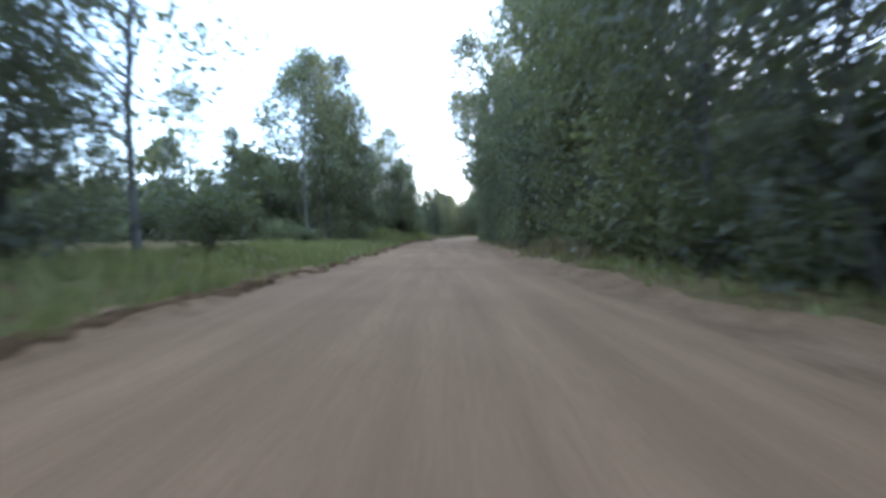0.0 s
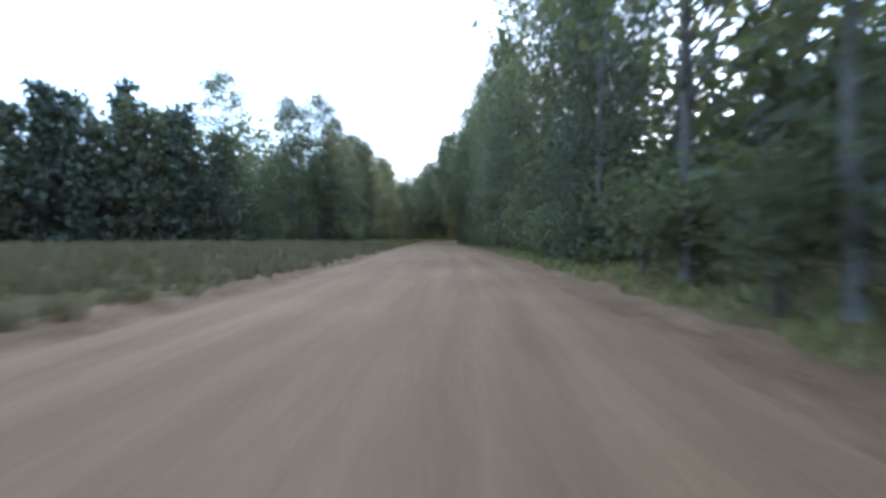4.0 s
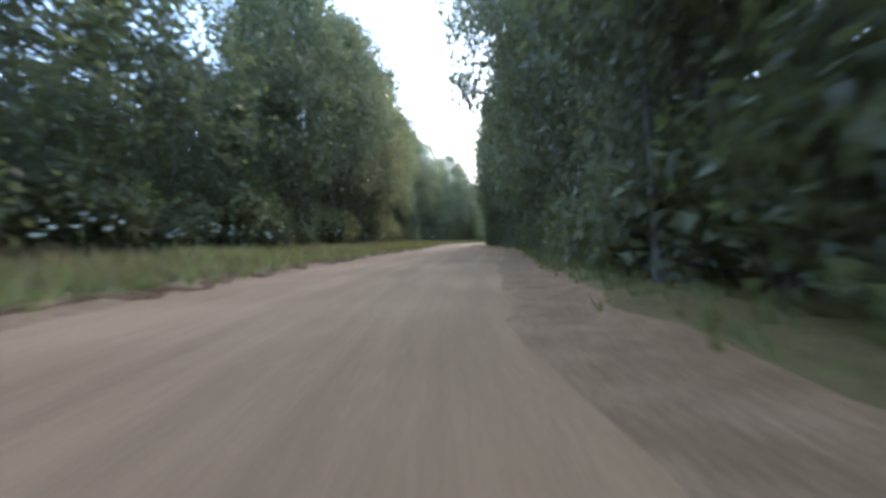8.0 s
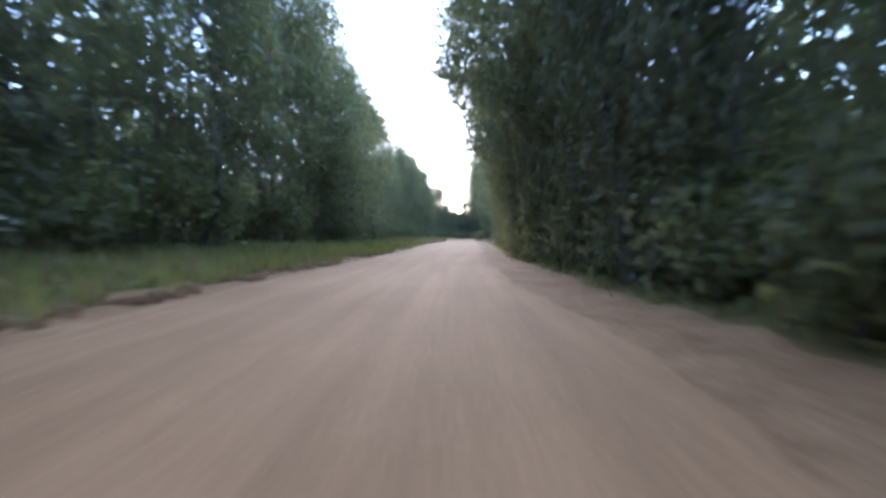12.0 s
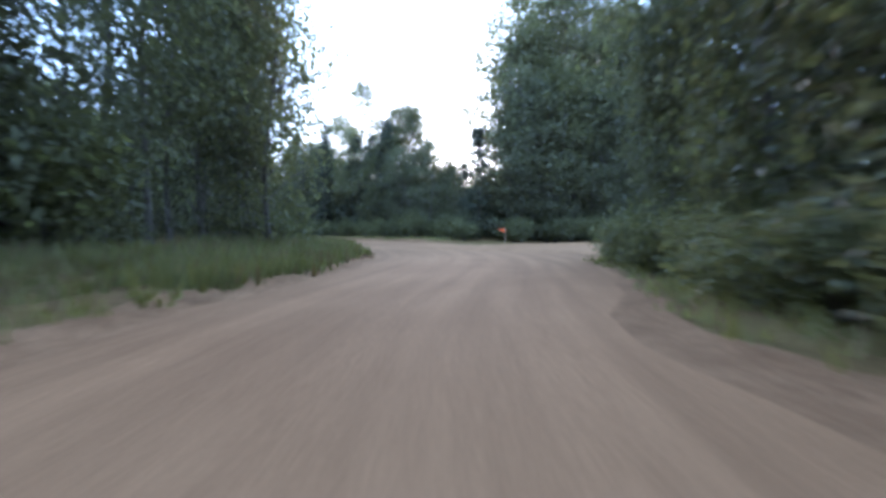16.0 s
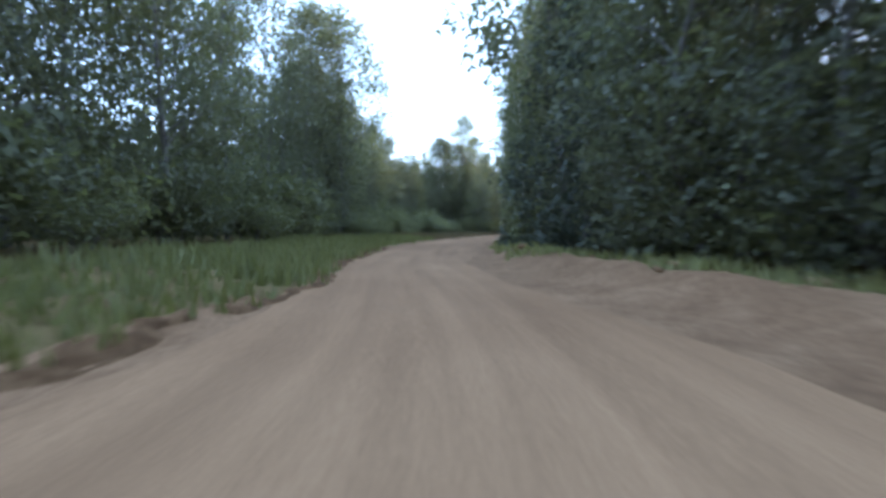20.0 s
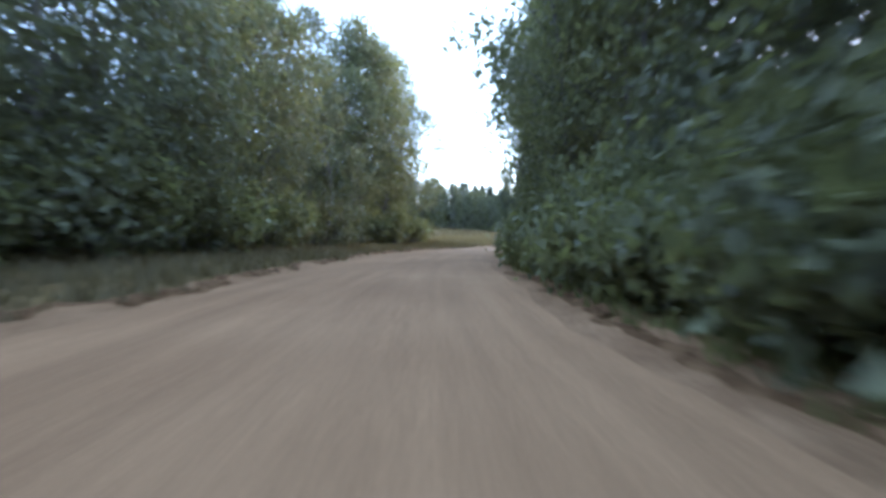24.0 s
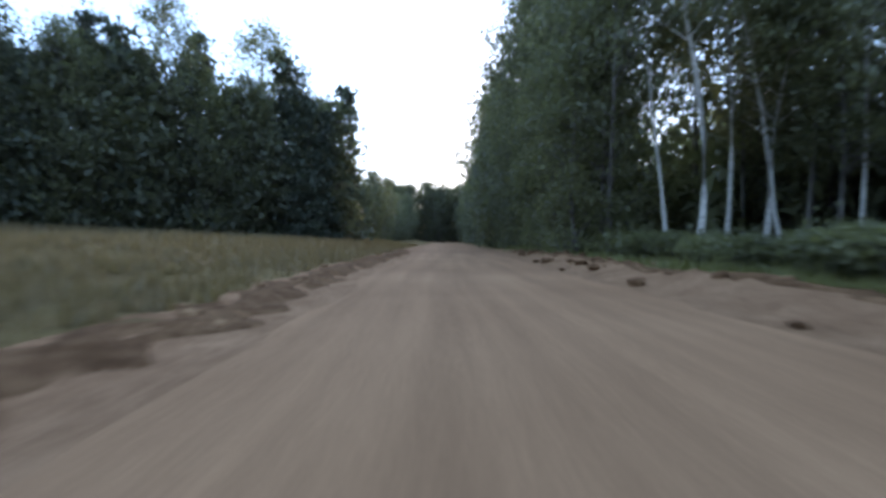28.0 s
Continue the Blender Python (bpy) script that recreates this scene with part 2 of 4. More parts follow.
def nearest(x, y):
    return np.sqrt(((LINE - (x, y)) ** 2).sum(1).min())


def mesh_from(name, verts, faces, mat, uv=None, smooth=True):
    me = bpy.data.meshes.new(name)
    me.from_pydata(verts, [], faces)
    me.materials.append(mat)
    if smooth:
        me.polygons.foreach_set("use_smooth", [True] * len(me.polygons))
    if uv is not None:
        lay = me.uv_layers.new(name="lane")
        idx = np.empty(len(me.loops), int)
        me.loops.foreach_get("vertex_index", idx)
        lay.data.foreach_set("uv", np.asarray(uv, float)[idx].ravel())
    me.update()
    return me


def sheet(name, stations, lats, zed, mat):
    """A strip of ground along the road. lats: one row of offsets for each station."""
    n, m = lats.shape
    s = np.repeat(stations[:, None], m, 1)
    x, y = spot(s.ravel(), lats.ravel())
    z = zed(s, lats).ravel()
    i = np.arange((n - 1) * (m - 1))
    r, c = i // (m - 1), i % (m - 1)
    a = r * m + c
    faces = np.stack([a, a + 1, a + m + 1, a + m], 1)
    return new(name, mesh_from(name, np.stack([x, y, z], 1).tolist(), faces.tolist(), mat, np.stack([lats.ravel(), s.ravel()], 1)))


STATIONS = np.arange(2, END - 2, 0.9)


def edge(s, side):
    """The ragged line where packed dirt gives way to loose sand, inside the verge."""
    inside = 0.6 + 0.7 * bell(s, 722, 820, 8) if side < 0 else 1.1 + 0.55 * bell(s, 230, 420, 15) + 1.0 * bell(s, 440, 484, 10) + 0.7 * bell(s, 489, 500, 5) + 0.7 * bell(s, 540, 576, 8)
    return side * (half(s) - inside + 0.22 * waves(s, 3 + side, 17) + 0.13 * waves(s, 8 + side, 6.3))


def verge_line(s, side):
    out = -0.3 + 0.3 * bell(s, 722, 820, 8) - 0.6 * bell(s, 570, 580, 7) if side < 0 else -0.5 + 0.8 * bell(s, 556, 573, 5) - 0.9 * bell(s, 490, 500, 9) - 0.6 * bell(s, 489, 500, 5) + 1.2 * bell(s, 452, 471, 9) + 0.6 * bell(s, 758, 785, 12)
    return side * (half(s) + out + 0.25 * waves(s, 11 + side, 13) + 0.15 * waves(s, 1 + side, 3.3))


def road_height(s, lat):
    crown = 0.05 * (1 - (lat / half(s)) ** 2)
    ruts = -0.035 * (np.exp(-((np.abs(lat + 0.35 * waves(s, 4, 90)) - 0.85) / 0.28) ** 2))
    wash = 0.012 * waves(s, 7, 2.2) + 0.01 * waves(s * 1.3 + lat * 4, 9, 3.7)
    return crown + ruts + wash


lane = np.linspace(0, 1, 19)[None, :]
lo, hi = edge(STATIONS, -1)[:, None], edge(STATIONS, 1)[:, None]
road = tagged(sheet("road", STATIONS, lo + (hi - lo) * lane, road_height, DIRT), "pale tan packed dirt forest road with faint wheel tracks", "road", kind="structure")


def shoulder_height(side):
    def zed(s, lat):
        e = np.clip((np.abs(lat) - np.abs(edge(s, side))) / 0.6, 0, 1)
        inner = road_height(s, edge(s, side))
        outer = height(s, lat) + 0.035 * waves(s + lat * 2, 6, 1.7) + 0.025 * waves(s * 2 - lat * 3, 2, 2.1) + 0.03
        return inner * (1 - e) + outer * e
    return zed


for side, word in ((-1, "left"), (1, "right")):
    u = np.linspace(0, 1, 9)[None, :]
    a, b = edge(STATIONS, side)[:, None], (verge_line(STATIONS, side) + side * 0.5)[:, None]
    ob = sheet("shoulder_" + word, STATIONS, (a + (b - a) * u)[:, ::side], shoulder_height(side), SAND)
    tagged(ob, "loose sandy soil heaped along the edge of the dirt road", "road shoulder", kind="structure")
    outs = np.array([0, 0.5, 1.1, 1.8, 2.7, 4, 6, 9, 13, 18, 24, 30, 36])[None, :]
    a = (verge_line(STATIONS, side))[:, None] + side * outs
    ob = sheet("verge_" + word, STATIONS, a[:, ::side], lambda s, t, k=side: height(s, t) + 0.02 - 0.14 * np.clip(1 - (np.abs(t) - np.abs(verge_line(s, k))) / 0.45, 0, 1), TURF)
    tagged(ob, "weedy soil verge rising gently from the dirt road", "verge", kind="structure")



def soil_ridge(s0, s1, side, e0, e1, tall, label):
    """A crumbling ridge of dark soil thrown up where the grass begins."""
    st = np.arange(s0, s1, 0.35)
    u = np.linspace(0, 1, 8)[None, :]
    rag = e0 + 0.2 * waves(st, 5, 6.1) + 0.16 * waves(st, 2, 1.9) + 0.1 * waves(st, 7, 0.8)
    a = verge_line(st, side)[:, None] + side * (rag[:, None] + (e1 - e0) * u * (0.8 + 0.4 * waves(st, 9, 3.3) + 0.3 * waves(st, 3, 1.1))[:, None])
    fade = np.clip(np.minimum(st - s0, s1 - st) / 4, 0, 1)[:, None]

    def zed(s, lat):
        lump = 1 + 0.45 * waves(s + lat, 4, 1.3) + 0.35 * waves(s * 1.7 - lat * 2, 8, 0.9)
        crumb = 0.5 * waves(s * 3 + lat * 5, 6, 1.1) + 0.5 * waves(s * 2.3 - lat * 6, 1, 0.7)
        return height(s, lat) - 0.05 + (0.085 + 0.55 * tall * lump + 0.04 * crumb) * np.sin(u * 3.14) ** 0.5 * fade
    ob = sheet("soil_ridge", st, a[:, ::side], zed, SOIL)
    tagged(ob, label, "soil ridge", kind="structure")


def track_sheet(name, label, line, wide):
    """A side track as a strip of sand, a little over the ground."""
    t = np.gradient(line, axis=0)
    t /= np.hypot(*t.T)[:, None]
    u = np.linspace(-1, 1, 13)
    rag = 1 + 0.12 * waves(np.arange(len(line)), 3, 9)
    x = line[:, :1] + t[:, 1:] * u * wide * rag[:, None]
    y = line[:, 1:] - t[:, :1] * u * wide * rag[:, None]
    z = 0.05 + 0.10 * (1 - np.abs(u) ** 3)[None, :] * np.ones_like(x) + 0.03 * waves(x * 2 + y, 4, 4.0)
    z[:, 0] -= 0.22
    z[:, -1] -= 0.22
    z[:3] -= 0.12
    n, m = x.shape
    i = np.arange((n - 1) * (m - 1))
    a = (i // (m - 1)) * m + i % (m - 1)
    f = np.stack([a, a + 1, a + m + 1, a + m], 1)
    uv = np.stack([np.repeat(u[None] * wide, n, 0).ravel(), np.repeat(np.arange(n)[:, None], m, 1).ravel()], 1)
    tagged(new(name, mesh_from(name, np.stack([x.ravel(), y.ravel(), z.ravel()], 1).tolist(), f.tolist(), DIRT, uv)), label, "track", kind="structure")


soil_ridge(716, 806, -1, -0.75, 0.75, 0.10, "dark crumbling soil along the edge of the field")
soil_ridge(32, 90, -1, 0.0, 0.35, 0.05, "low cut edge of dark soil below the verge grass")
soil_ridge(186, 440, -1, 0.0, 0.4, 0.06, "low cut edge of dark soil below the verge grass")
soil_ridge(498, 546, -1, 0.05, 0.5, 0.09, "churned brown soil on the inside of the bend")
soil_ridge(556, 592, -1, 0.0, 0.55, 0.06, "low cut edge of dark soil below the verge grass")
soil_ridge(90, 128, -1, -0.2, 0.4, 0.04, "low cut edge of dark soil below the verge grass")
soil_ridge(440, 482, -1, -0.35, 2.5, 0.3, "bare dark soil cut back beside the road before the bend")
soil_ridge(622, 706, -1, 0.0, 0.45, 0.07, "low cut edge of dark soil below the dry grass")
soil_ridge(650, 672, 1, -0.2, 0.4, 0.06, "dark soil along the foot of the bushes")
soil_ridge(730, 800, 1, 0.35, 0.9, 0.10, "churned soil heaped beside the sandy road")
soil_ridge(108, 150, 1, 0.2, 0.8, 0.08, "churned soil heaped beside the sandy road")
track_sheet("side_track", "pale sandy track leaving the road across a field", FIELD_TRACK, 2.6)
track_sheet("side_track", "broad churned sandy track joining the road at the bend", BEND_TRACK, 9.2)

bm = bmesh.new()
bmesh.ops.create_grid(bm, x_segments=60, y_segments=60, size=3000)
me = bpy.data.meshes.new("ground")
bm.to_mesh(me)
bm.free()
me.materials.append(TURF)
ground = new("ground", me)
ground.location = (-150, 350, -0.35)
tagged(ground, "dark forest floor with moss and leaf litter", "ground", kind="structure")

# ---- trees ----


def tube(verts, faces, path, radii, sides=7):
    """Adds a tapered tube along the points of path."""
    base = len(verts)
    for i, (p, r) in enumerate(zip(path, radii)):
        d = Vector(path[min(i + 1, len(path) - 1)]) - Vector(path[max(i - 1, 0)])
        q = d.to_track_quat("Z", "Y")
        for k in range(sides):
            a = 6.2832 * k / sides
            verts.append(tuple(Vector(p) + q @ Vector((math.cos(a) * r, math.sin(a) * r, 0))))
    for i in range(len(path) - 1):
        for k in range(sides):
            a, b = base + i * sides + k, base + i * sides + (k + 1) % sides
            faces.append((a, b, b + sides, a + sides))


def leaves_mesh(name, centres, size, mat, rng, droop=0.3, long=1.45):
    """Pointed single leaves or sprays at the given centres."""
    n = len(centres)
    ax = rng.normal(size=(n, 3))
    ax[:, 2] -= droop
    ax /= np.linalg.norm(ax, axis=1)[:, None]
    up = rng.normal(size=(n, 3)) * 0.8 + (0, 0, 0.6)
    sd = np.cross(ax, up)
    sd /= np.linalg.norm(sd, axis=1)[:, None] + 1e-9
    sz = size * rng.uniform(0.55, 1.4, n)[:, None]
    tip = centres + ax * sz * 0.75 * long
    back = centres - ax * sz * 0.35 * long
    skew = ax * sz * rng.uniform(-0.3, 0.3, n)[:, None]
    v = np.stack([back + sd * sz * 0.5 + skew, tip, back - sd * sz * 0.5 - skew], 1).reshape(-1, 3)
    return mesh_from(name, v.tolist(), np.arange(n * 3).reshape(-1, 3).tolist(), mat, smooth=False)


def part(name, me, parent, label=""):
    ob = new(name, me)
    ob.parent = parent
    if label:
        ob["label"] = label
    return ob


def tree(name, label, seed, tall, base, wide, leaf, count, mat, wood, shape="round", lean=0.0, thick=0.0092):
    """One tree at the origin: a trunk with limbs, and a crown of separate leaves in clumps."""
    rng = np.random.default_rng(seed)
    root = new(name)
    root.empty_display_size = 0.3
    tagged(root, label, "tree", "trees along the forest road")
    verts, faces = [], []
    bend = rng.normal(size=(2, 2)) * 0.018 * tall
    spine = []
    for i in range(8):
        u = i / 7
        spine.append((lean * u * u * tall + bend[0, 0] * math.sin(3.1 * u) + bend[1, 0] * math.sin(6.2 * u), bend[0, 1] * math.sin(3.1 * u) + bend[1, 1] * math.sin(5 * u), u * tall * 0.96 - 0.25))
    r0 = tall * thick
    tube(verts, faces, spine, [r0 * (1.25 if i == 0 else 1) * (1 - 0.9 * i / 7) + 0.012 for i in range(8)])
    centres = []
    clumps = max(14, count // 38)
    sp = np.array(spine)
    lobes = rng.uniform(0.7, 1.25, 7)
    for k in range(clumps):
        u = rng.uniform(0, 1) ** (0.9 if shape == "round" else 1.25)
        z = base + (tall - base) * u
        if shape == "round":
            w = math.sin(math.pi * min(1, 0.16 + 0.84 * (u ** 0.8))) ** 0.6
        elif shape == "edge":
            w = min(1.0, 0.75 + u * 0.8) * (1 - u ** 3) ** 0.7
        else:
            w = (1 - u) ** 0.8 + 0.04
        a = rng.uniform(0, 6.2832)
        rad = wide * w * lobes[int(a / 6.2832 * 6.999)] * rng.uniform(0.45, 1.0) ** 0.6
        c = np.array([np.interp(z, sp[:, 2], sp[:, 0]), np.interp(z, sp[:, 2], sp[:, 1]), z]) + (math.cos(a) * rad, math.sin(a) * rad, 0)
        if shape == "cone":
            c[2] -= rad * 0.25
        if k % 4 == 0 and rad > 0.4:
            z0 = max(base * 0.6, z - rad * (0.7 if shape != "cone" else -0.05))
            o = (np.interp(z0, sp[:, 2], sp[:, 0]), np.interp(z0, sp[:, 2], sp[:, 1]), z0)
            mid = tuple((np.array(o) + c) / 2 + (0, 0, 0.12 * rad))
            tube(verts, faces, [o, mid, tuple(c)], [r0 * 0.32, r0 * 0.2, 0.012], 4)
        m = int(count / clumps * rng.uniform(0.6, 1.4))
        spread = np.array([0.47, 0.47, 0.30]) * (0.35 + wide * 0.24)
        centres.append(c + rng.normal(size=(m, 3)) * spread)
    cen = np.vstack(centres)
    cen = cen[(cen[:, 2] > 0.1) & ((cen[:, 2] > 3.6) | (np.hypot(cen[:, 0], cen[:, 1]) < wide * 1.15))]
    part("trunk", mesh_from("trunk", verts, faces, wood), root)
    part("crown", leaves_mesh("crown", cen, leaf, mat, rng), root)
    return root


def shrub(name, label, seed, tall, wide, leaf, count, mat):
    rng = np.random.default_rng(seed)
    root = new(name)
    tagged(root, label, "shrub", "shrubs along the forest road")
    verts, faces, cen = [], [], []
    for k in range(9):
        a, u = rng.uniform(0, 6.28), rng.uniform(0.35, 1)
        tip = (math.cos(a) * wide * u, math.sin(a) * wide * u, tall * (1.08 - 0.55 * u * u) * rng.uniform(0.7, 1))
        mid = (tip[0] * 0.35, tip[1] * 0.35, tip[2] * 0.6)
        tube(verts, faces, [(0, 0, -0.1), mid, tip], [0.03, 0.018, 0.006], 4)
        for q, f in ((mid, 0.25), (tip, 0.5), (((tip[0] + mid[0]) / 2, (tip[1] + mid[1]) / 2, (tip[2] + mid[2]) / 2), 0.25)):
            cen.append(np.array(q) + rng.normal(size=(int(count / 9 * f), 3)) * (wide * 0.27, wide * 0.27, tall * 0.16))
    cen = np.vstack(cen)
    cen[:, 2] = np.abs(cen[:, 2]) + 0.03
    part("stem", mesh_from("stem", verts, faces, BARK), root)
    part("foliage", leaves_mesh("foliage", cen, leaf, mat, rng, 0.1), root)
    return root


KINDS = {}


def kind(key, made):
    KINDS.setdefault(key, []).append(made)
    co = np.array([v.co[:] for c in made.children for v in c.data.vertices])
    low = co[co[:, 2] < 3.4]
    made["reach"] = float(np.hypot(low[:, 0], low[:, 1]).max()) if len(low) else 0.5


for k in range(3):
    kind("edge", tree("edge_tree", "leafy young broadleaf tree with foliage down to the ground", 10 + k, 13.0, 0.5, 2.5, 0.145, 6000, LEAF, BARK, "edge", thick=0.009))
for k in range(3):
    kind("edge", tree("alder_tree", "bushy dull-green alder branched from the ground up", 13 + k, 12.4, 0.4, 2.6, 0.14, 6200, LEAF_ALDER, BARK, "edge", thick=0.009))
for k in range(3):
    kind("tall", tree("aspen_tree", "tall slender aspen with a high green crown", 30 + k, 18.5, 4.5, 3.2, 0.165, 5400, LEAF_PALE, BARK, "round", lean=0.01 * (k - 1), thick=0.0062))
for k in range(2):
    kind("tall", tree("maple_tree", "tall maple with a loose high crown", 33 + k, 17.5, 4.0, 3.4, 0.17, 5200, LEAF, BARK, "round", lean=0.012 * k, thick=0.0066))
for k in range(3):
    kind("birch", tree("birch_tree", "white-barked birch with a light high crown", 50 + k, 16.5, 6.5, 2.3, 0.18, 2800, LEAF_PALE, BARK_WHITE, "round", lean=-0.03 + 0.03 * k, thick=0.0058))
kind("birch_thin", tree("birch_tree", "thin dull-white birch leaning a little over the road", 58, 16.0, 7.5, 2.3, 0.18, 2600, LEAF_PALE, BARK_WHITE, "round", lean=0.08, thick=0.0050))
kind("birch_lean", tree("birch_tree", "leaning white-barked birch at the forest edge", 57, 15.5, 6.5, 2.3, 0.18, 2600, LEAF_PALE, BARK_WHITE, "round", lean=0.17, thick=0.0038))
for k in range(2):
    kind("birch_tilt", tree("birch_tree", "white-barked birch leaning a little towards the road", 90 + k, 17.0, 8.5, 2.3, 0.18, 2800, LEAF_PALE, BARK_WHITE, "round", lean=0.10 + 0.03 * k, thick=0.0080))
for k in range(3):
    kind("fir", tree("fir_tree", "dark narrow fir with drooping branches", 70 + k, 15.0, 0.8, 2.4, 0.21, 4200, LEAF_DARK, BARK, "cone"))
for k in range(2):
    kind("lean", tree("leaning_tree", "aspen leaning out over the road", 60 + k, 17.5, 6.0, 3.0, 0.20, 3800, LEAF_PALE, BARK, "round", lean=0.17 + 0.05 * k, thick=0.0066))
for k in range(2):
    kind("arch", tree("overhanging_tree", "young aspen bent far out over the road", 64 + k, 13.5, 4.5, 2.5, 0.15, 2600, LEAF_PALE, BARK, "round", lean=0.34 + 0.06 * k, thick=0.0066))
for k in range(4):
    kind("shrub", shrub("roadside_shrub", "low green shrub spreading over the road verge", 110 + k, 1.9, 1.3, 0.095, 1800, LEAF_SHRUB))
for k in range(3):
    kind("weed", shrub("fern_clump", "knee-high clump of ferns and weeds on the verge", 130 + k, 0.85, 0.75, 0.095, 750, LEAF_SHRUB))

for k in range(3):
    kind("bush", shrub("hazel_bush", "broad-leaved green bush as tall as a man under the trees", 150 + k, 2.7, 1.5, 0.16, 1250, LEAF_SHRUB))

USED = set()
rnd = random.Random(7)


def plant(key, s, lat, scale=1.0, squash=1.0, clear=0.6, turn=None):
    """Sets one tree or shrub of that kind beside the road, unless it would stand on the road."""
    x, y = spot(s, lat)
    if nearest(x, y) < half(min(max(s, 0), END)) + clear or off_track(x, y)[0] < min(clear, 1.5):
        return
    ob = KINDS[key][rnd.randrange(len(KINDS[key]))]
    z = float(height(s, lat)) if abs(lat) < 34 else -0.35
    m = pose(float(x), float(y), z - 0.03, 0, 0, rnd.uniform(0, 360) if turn is None else turn)
    g = scale * rnd.uniform(0.78, 1.2)
    if ob.name not in USED:
        USED.add(ob.name)
        ob.matrix_basis = m
    else:
        ob = copy_thing(ob, m)
    w = g * squash * rnd.uniform(0.9, 1.12)
    room = nearest(x, y) - half(min(max(s, 0), END)) + 0.6 - min(clear, 0) * 2  # low branches stay off the wheel tracks
    w = min(w, max(room, 0.9) / ob["reach"])
    ob.scale = (w, w, g)


TREELINE = {}  # far trees, joined into one mesh for each part


def far_plant(key, s, lat, scale):
    """One tree of a distant wood edge, gathered for a joined mesh."""
    x, y = spot(s, lat)
    if off_track(x, y)[0] < 1.5:
        return
    z = float(height(s, lat)) if abs(lat) < 34 else -0.35
    ob = KINDS[key][rnd.randrange(len(KINDS[key]))]
    g = scale * rnd.uniform(0.9, 1.08)
    m = np.array(pose(float(x), float(y), z - 0.05, 0, 0, rnd.uniform(0, 360)) @ Matrix.Diagonal((g, g, g, 1)))
    for child in ob.children:
        me = child.data
        v = np.empty(len(me.vertices) * 3)
        me.vertices.foreach_get("co", v)
        v = v.reshape(-1, 3)
        f = np.array([p.vertices[:] for p in me.polygons])
        if f.shape[1] == 3:  # fewer and larger sprays of leaves than on the near trees
            v = v.reshape(-1, 3, 3)[::6]
            v = (v.mean(1, keepdims=True) + (v - v.mean(1, keepdims=True)) * 2.3).reshape(-1, 3)
            f = f[:len(v) // 3]
        v = v @ m[:3, :3].T + m[:3, 3]
        TREELINE.setdefault((me.materials[0].name, f.shape[1]), []).append((v, f))


def far_row(keys, s0, s1, l0, l1, step, scale, jitter=1.5):
    n = max(1, int(math.hypot(s1 - s0, l1 - l0) / step))
    for i in range(n):
        u = (i + rnd.uniform(-0.4, 0.4)) / max(1, n - 1)
        far_plant(keys[rnd.randrange(len(keys))], s0 + (s1 - s0) * u, l0 + (l1 - l0) * u + rnd.uniform(-jitter, jitter), scale)


def row(keys, s0, s1, l0, l1, step, scale=1.0, jitter=1.2, squash=1.0, clear=1.4):
    """A line of trees from station s0 at offset l0 to s1 at l1."""
    n = max(1, int(math.hypot(s1 - s0, l1 - l0) / step))
    for i in range(n):
        u = (i + rnd.uniform(-0.35, 0.35)) / max(1, n - 1) if n > 1 else 0.5
        plant(keys[rnd.randrange(len(keys))], s0 + (s1 - s0) * u, l0 + (l1 - l0) * u + rnd.uniform(-jitter, jitter), scale, squash, clear)


TALL = ["tall"]
WOODS = []  # stretches of deeper forest, built further down


def wall(s0, s1, l0, l1, scale=1.0, front=("edge",), deep=16.0, step=3.6, crown=0.9, far=False, back=0.85):
    """A forest edge: a leafy front, tall trees with it and behind it, deep woods farther in."""
    side = 1 if l0 > 0 else -1
    if far:
        far_row(list(front), s0, s1, l0, l1, step, scale)
        far_row(["edge", "fir", "edge"], s0, s1, l0 + side * 3, l1 + side * 3, step * 1.2, scale * 1.06)
        WOODS.append((s0, s1, l0 + side * 5, l1 + side * 5, side * deep, scale * back))
        return
    row(list(front), s0, s1, l0, l1, step, scale, 1.2)
    row(TALL, s0, s1, l0 + side * crown, l1 + side * crown, 4.4, scale, 0.8)
    if deep:
        WOODS.append((s0, s1, l0 + side * 5, l1 + side * 5, side * deep, scale * back))


# the right-hand wall of trees, from the start to the sharp bend
wall(30, 60, 7.0, 6.8, 1.05, step=2.9, crown=-0.2)
wall(60, 150, 6.6, 6.2, 1.05, step=2.9, crown=-0.2)
row(["edge"], 78, 126, 6.2, 6.0, 2.6, 1.1, 0.3, 1.3, 0.8)
wall(150, 205, 6.4, 6.4, 1.0, ("edge", "edge", "tall"), step=2.9, crown=-0.2, back=1.1)
wall(205, 235, 7.2, 7.2, 1.05, ("edge", "tall", "edge"), step=2.1, crown=0.6, back=1.1)
wall(235, 300, 7.4, 7.6, 1.08, ("tall", "edge", "tall"), step=2.0, crown=0.2, back=1.1)
row(["edge"], 298, 352, 7.2, 6.2, 2.4, 1.25, 0.3)
row(TALL, 294, 345, 7.0, 6.0, 2.6, 1.15, 0.3, 1.1, 0.7)
wall(300, 420, 6.4, 5.3, 1.0, step=2.9, crown=0.0, back=1.1)
wall(420, 470, 5.8, 7.4, 1.0, ("edge", "tall", "fir"), crown=-0.2, back=1.1)
wall(470, 501, 7.0, 7.6, 1.05, ("edge", "tall", "edge"), step=2.2, crown=-0.6)
row(["edge"], 480, 501, 6.2, 6.8, 2.2, 1.0, 0.5, 1.25, 0.9)
row(["edge"], 384, 432, 5.6, 5.6, 2.2, 1.0, 0.4, 1.25, 0.9)
wall(500, 500, 12.0, 50.0, 1.0, ("edge", "edge", "edge"), step=2.0, far=True)
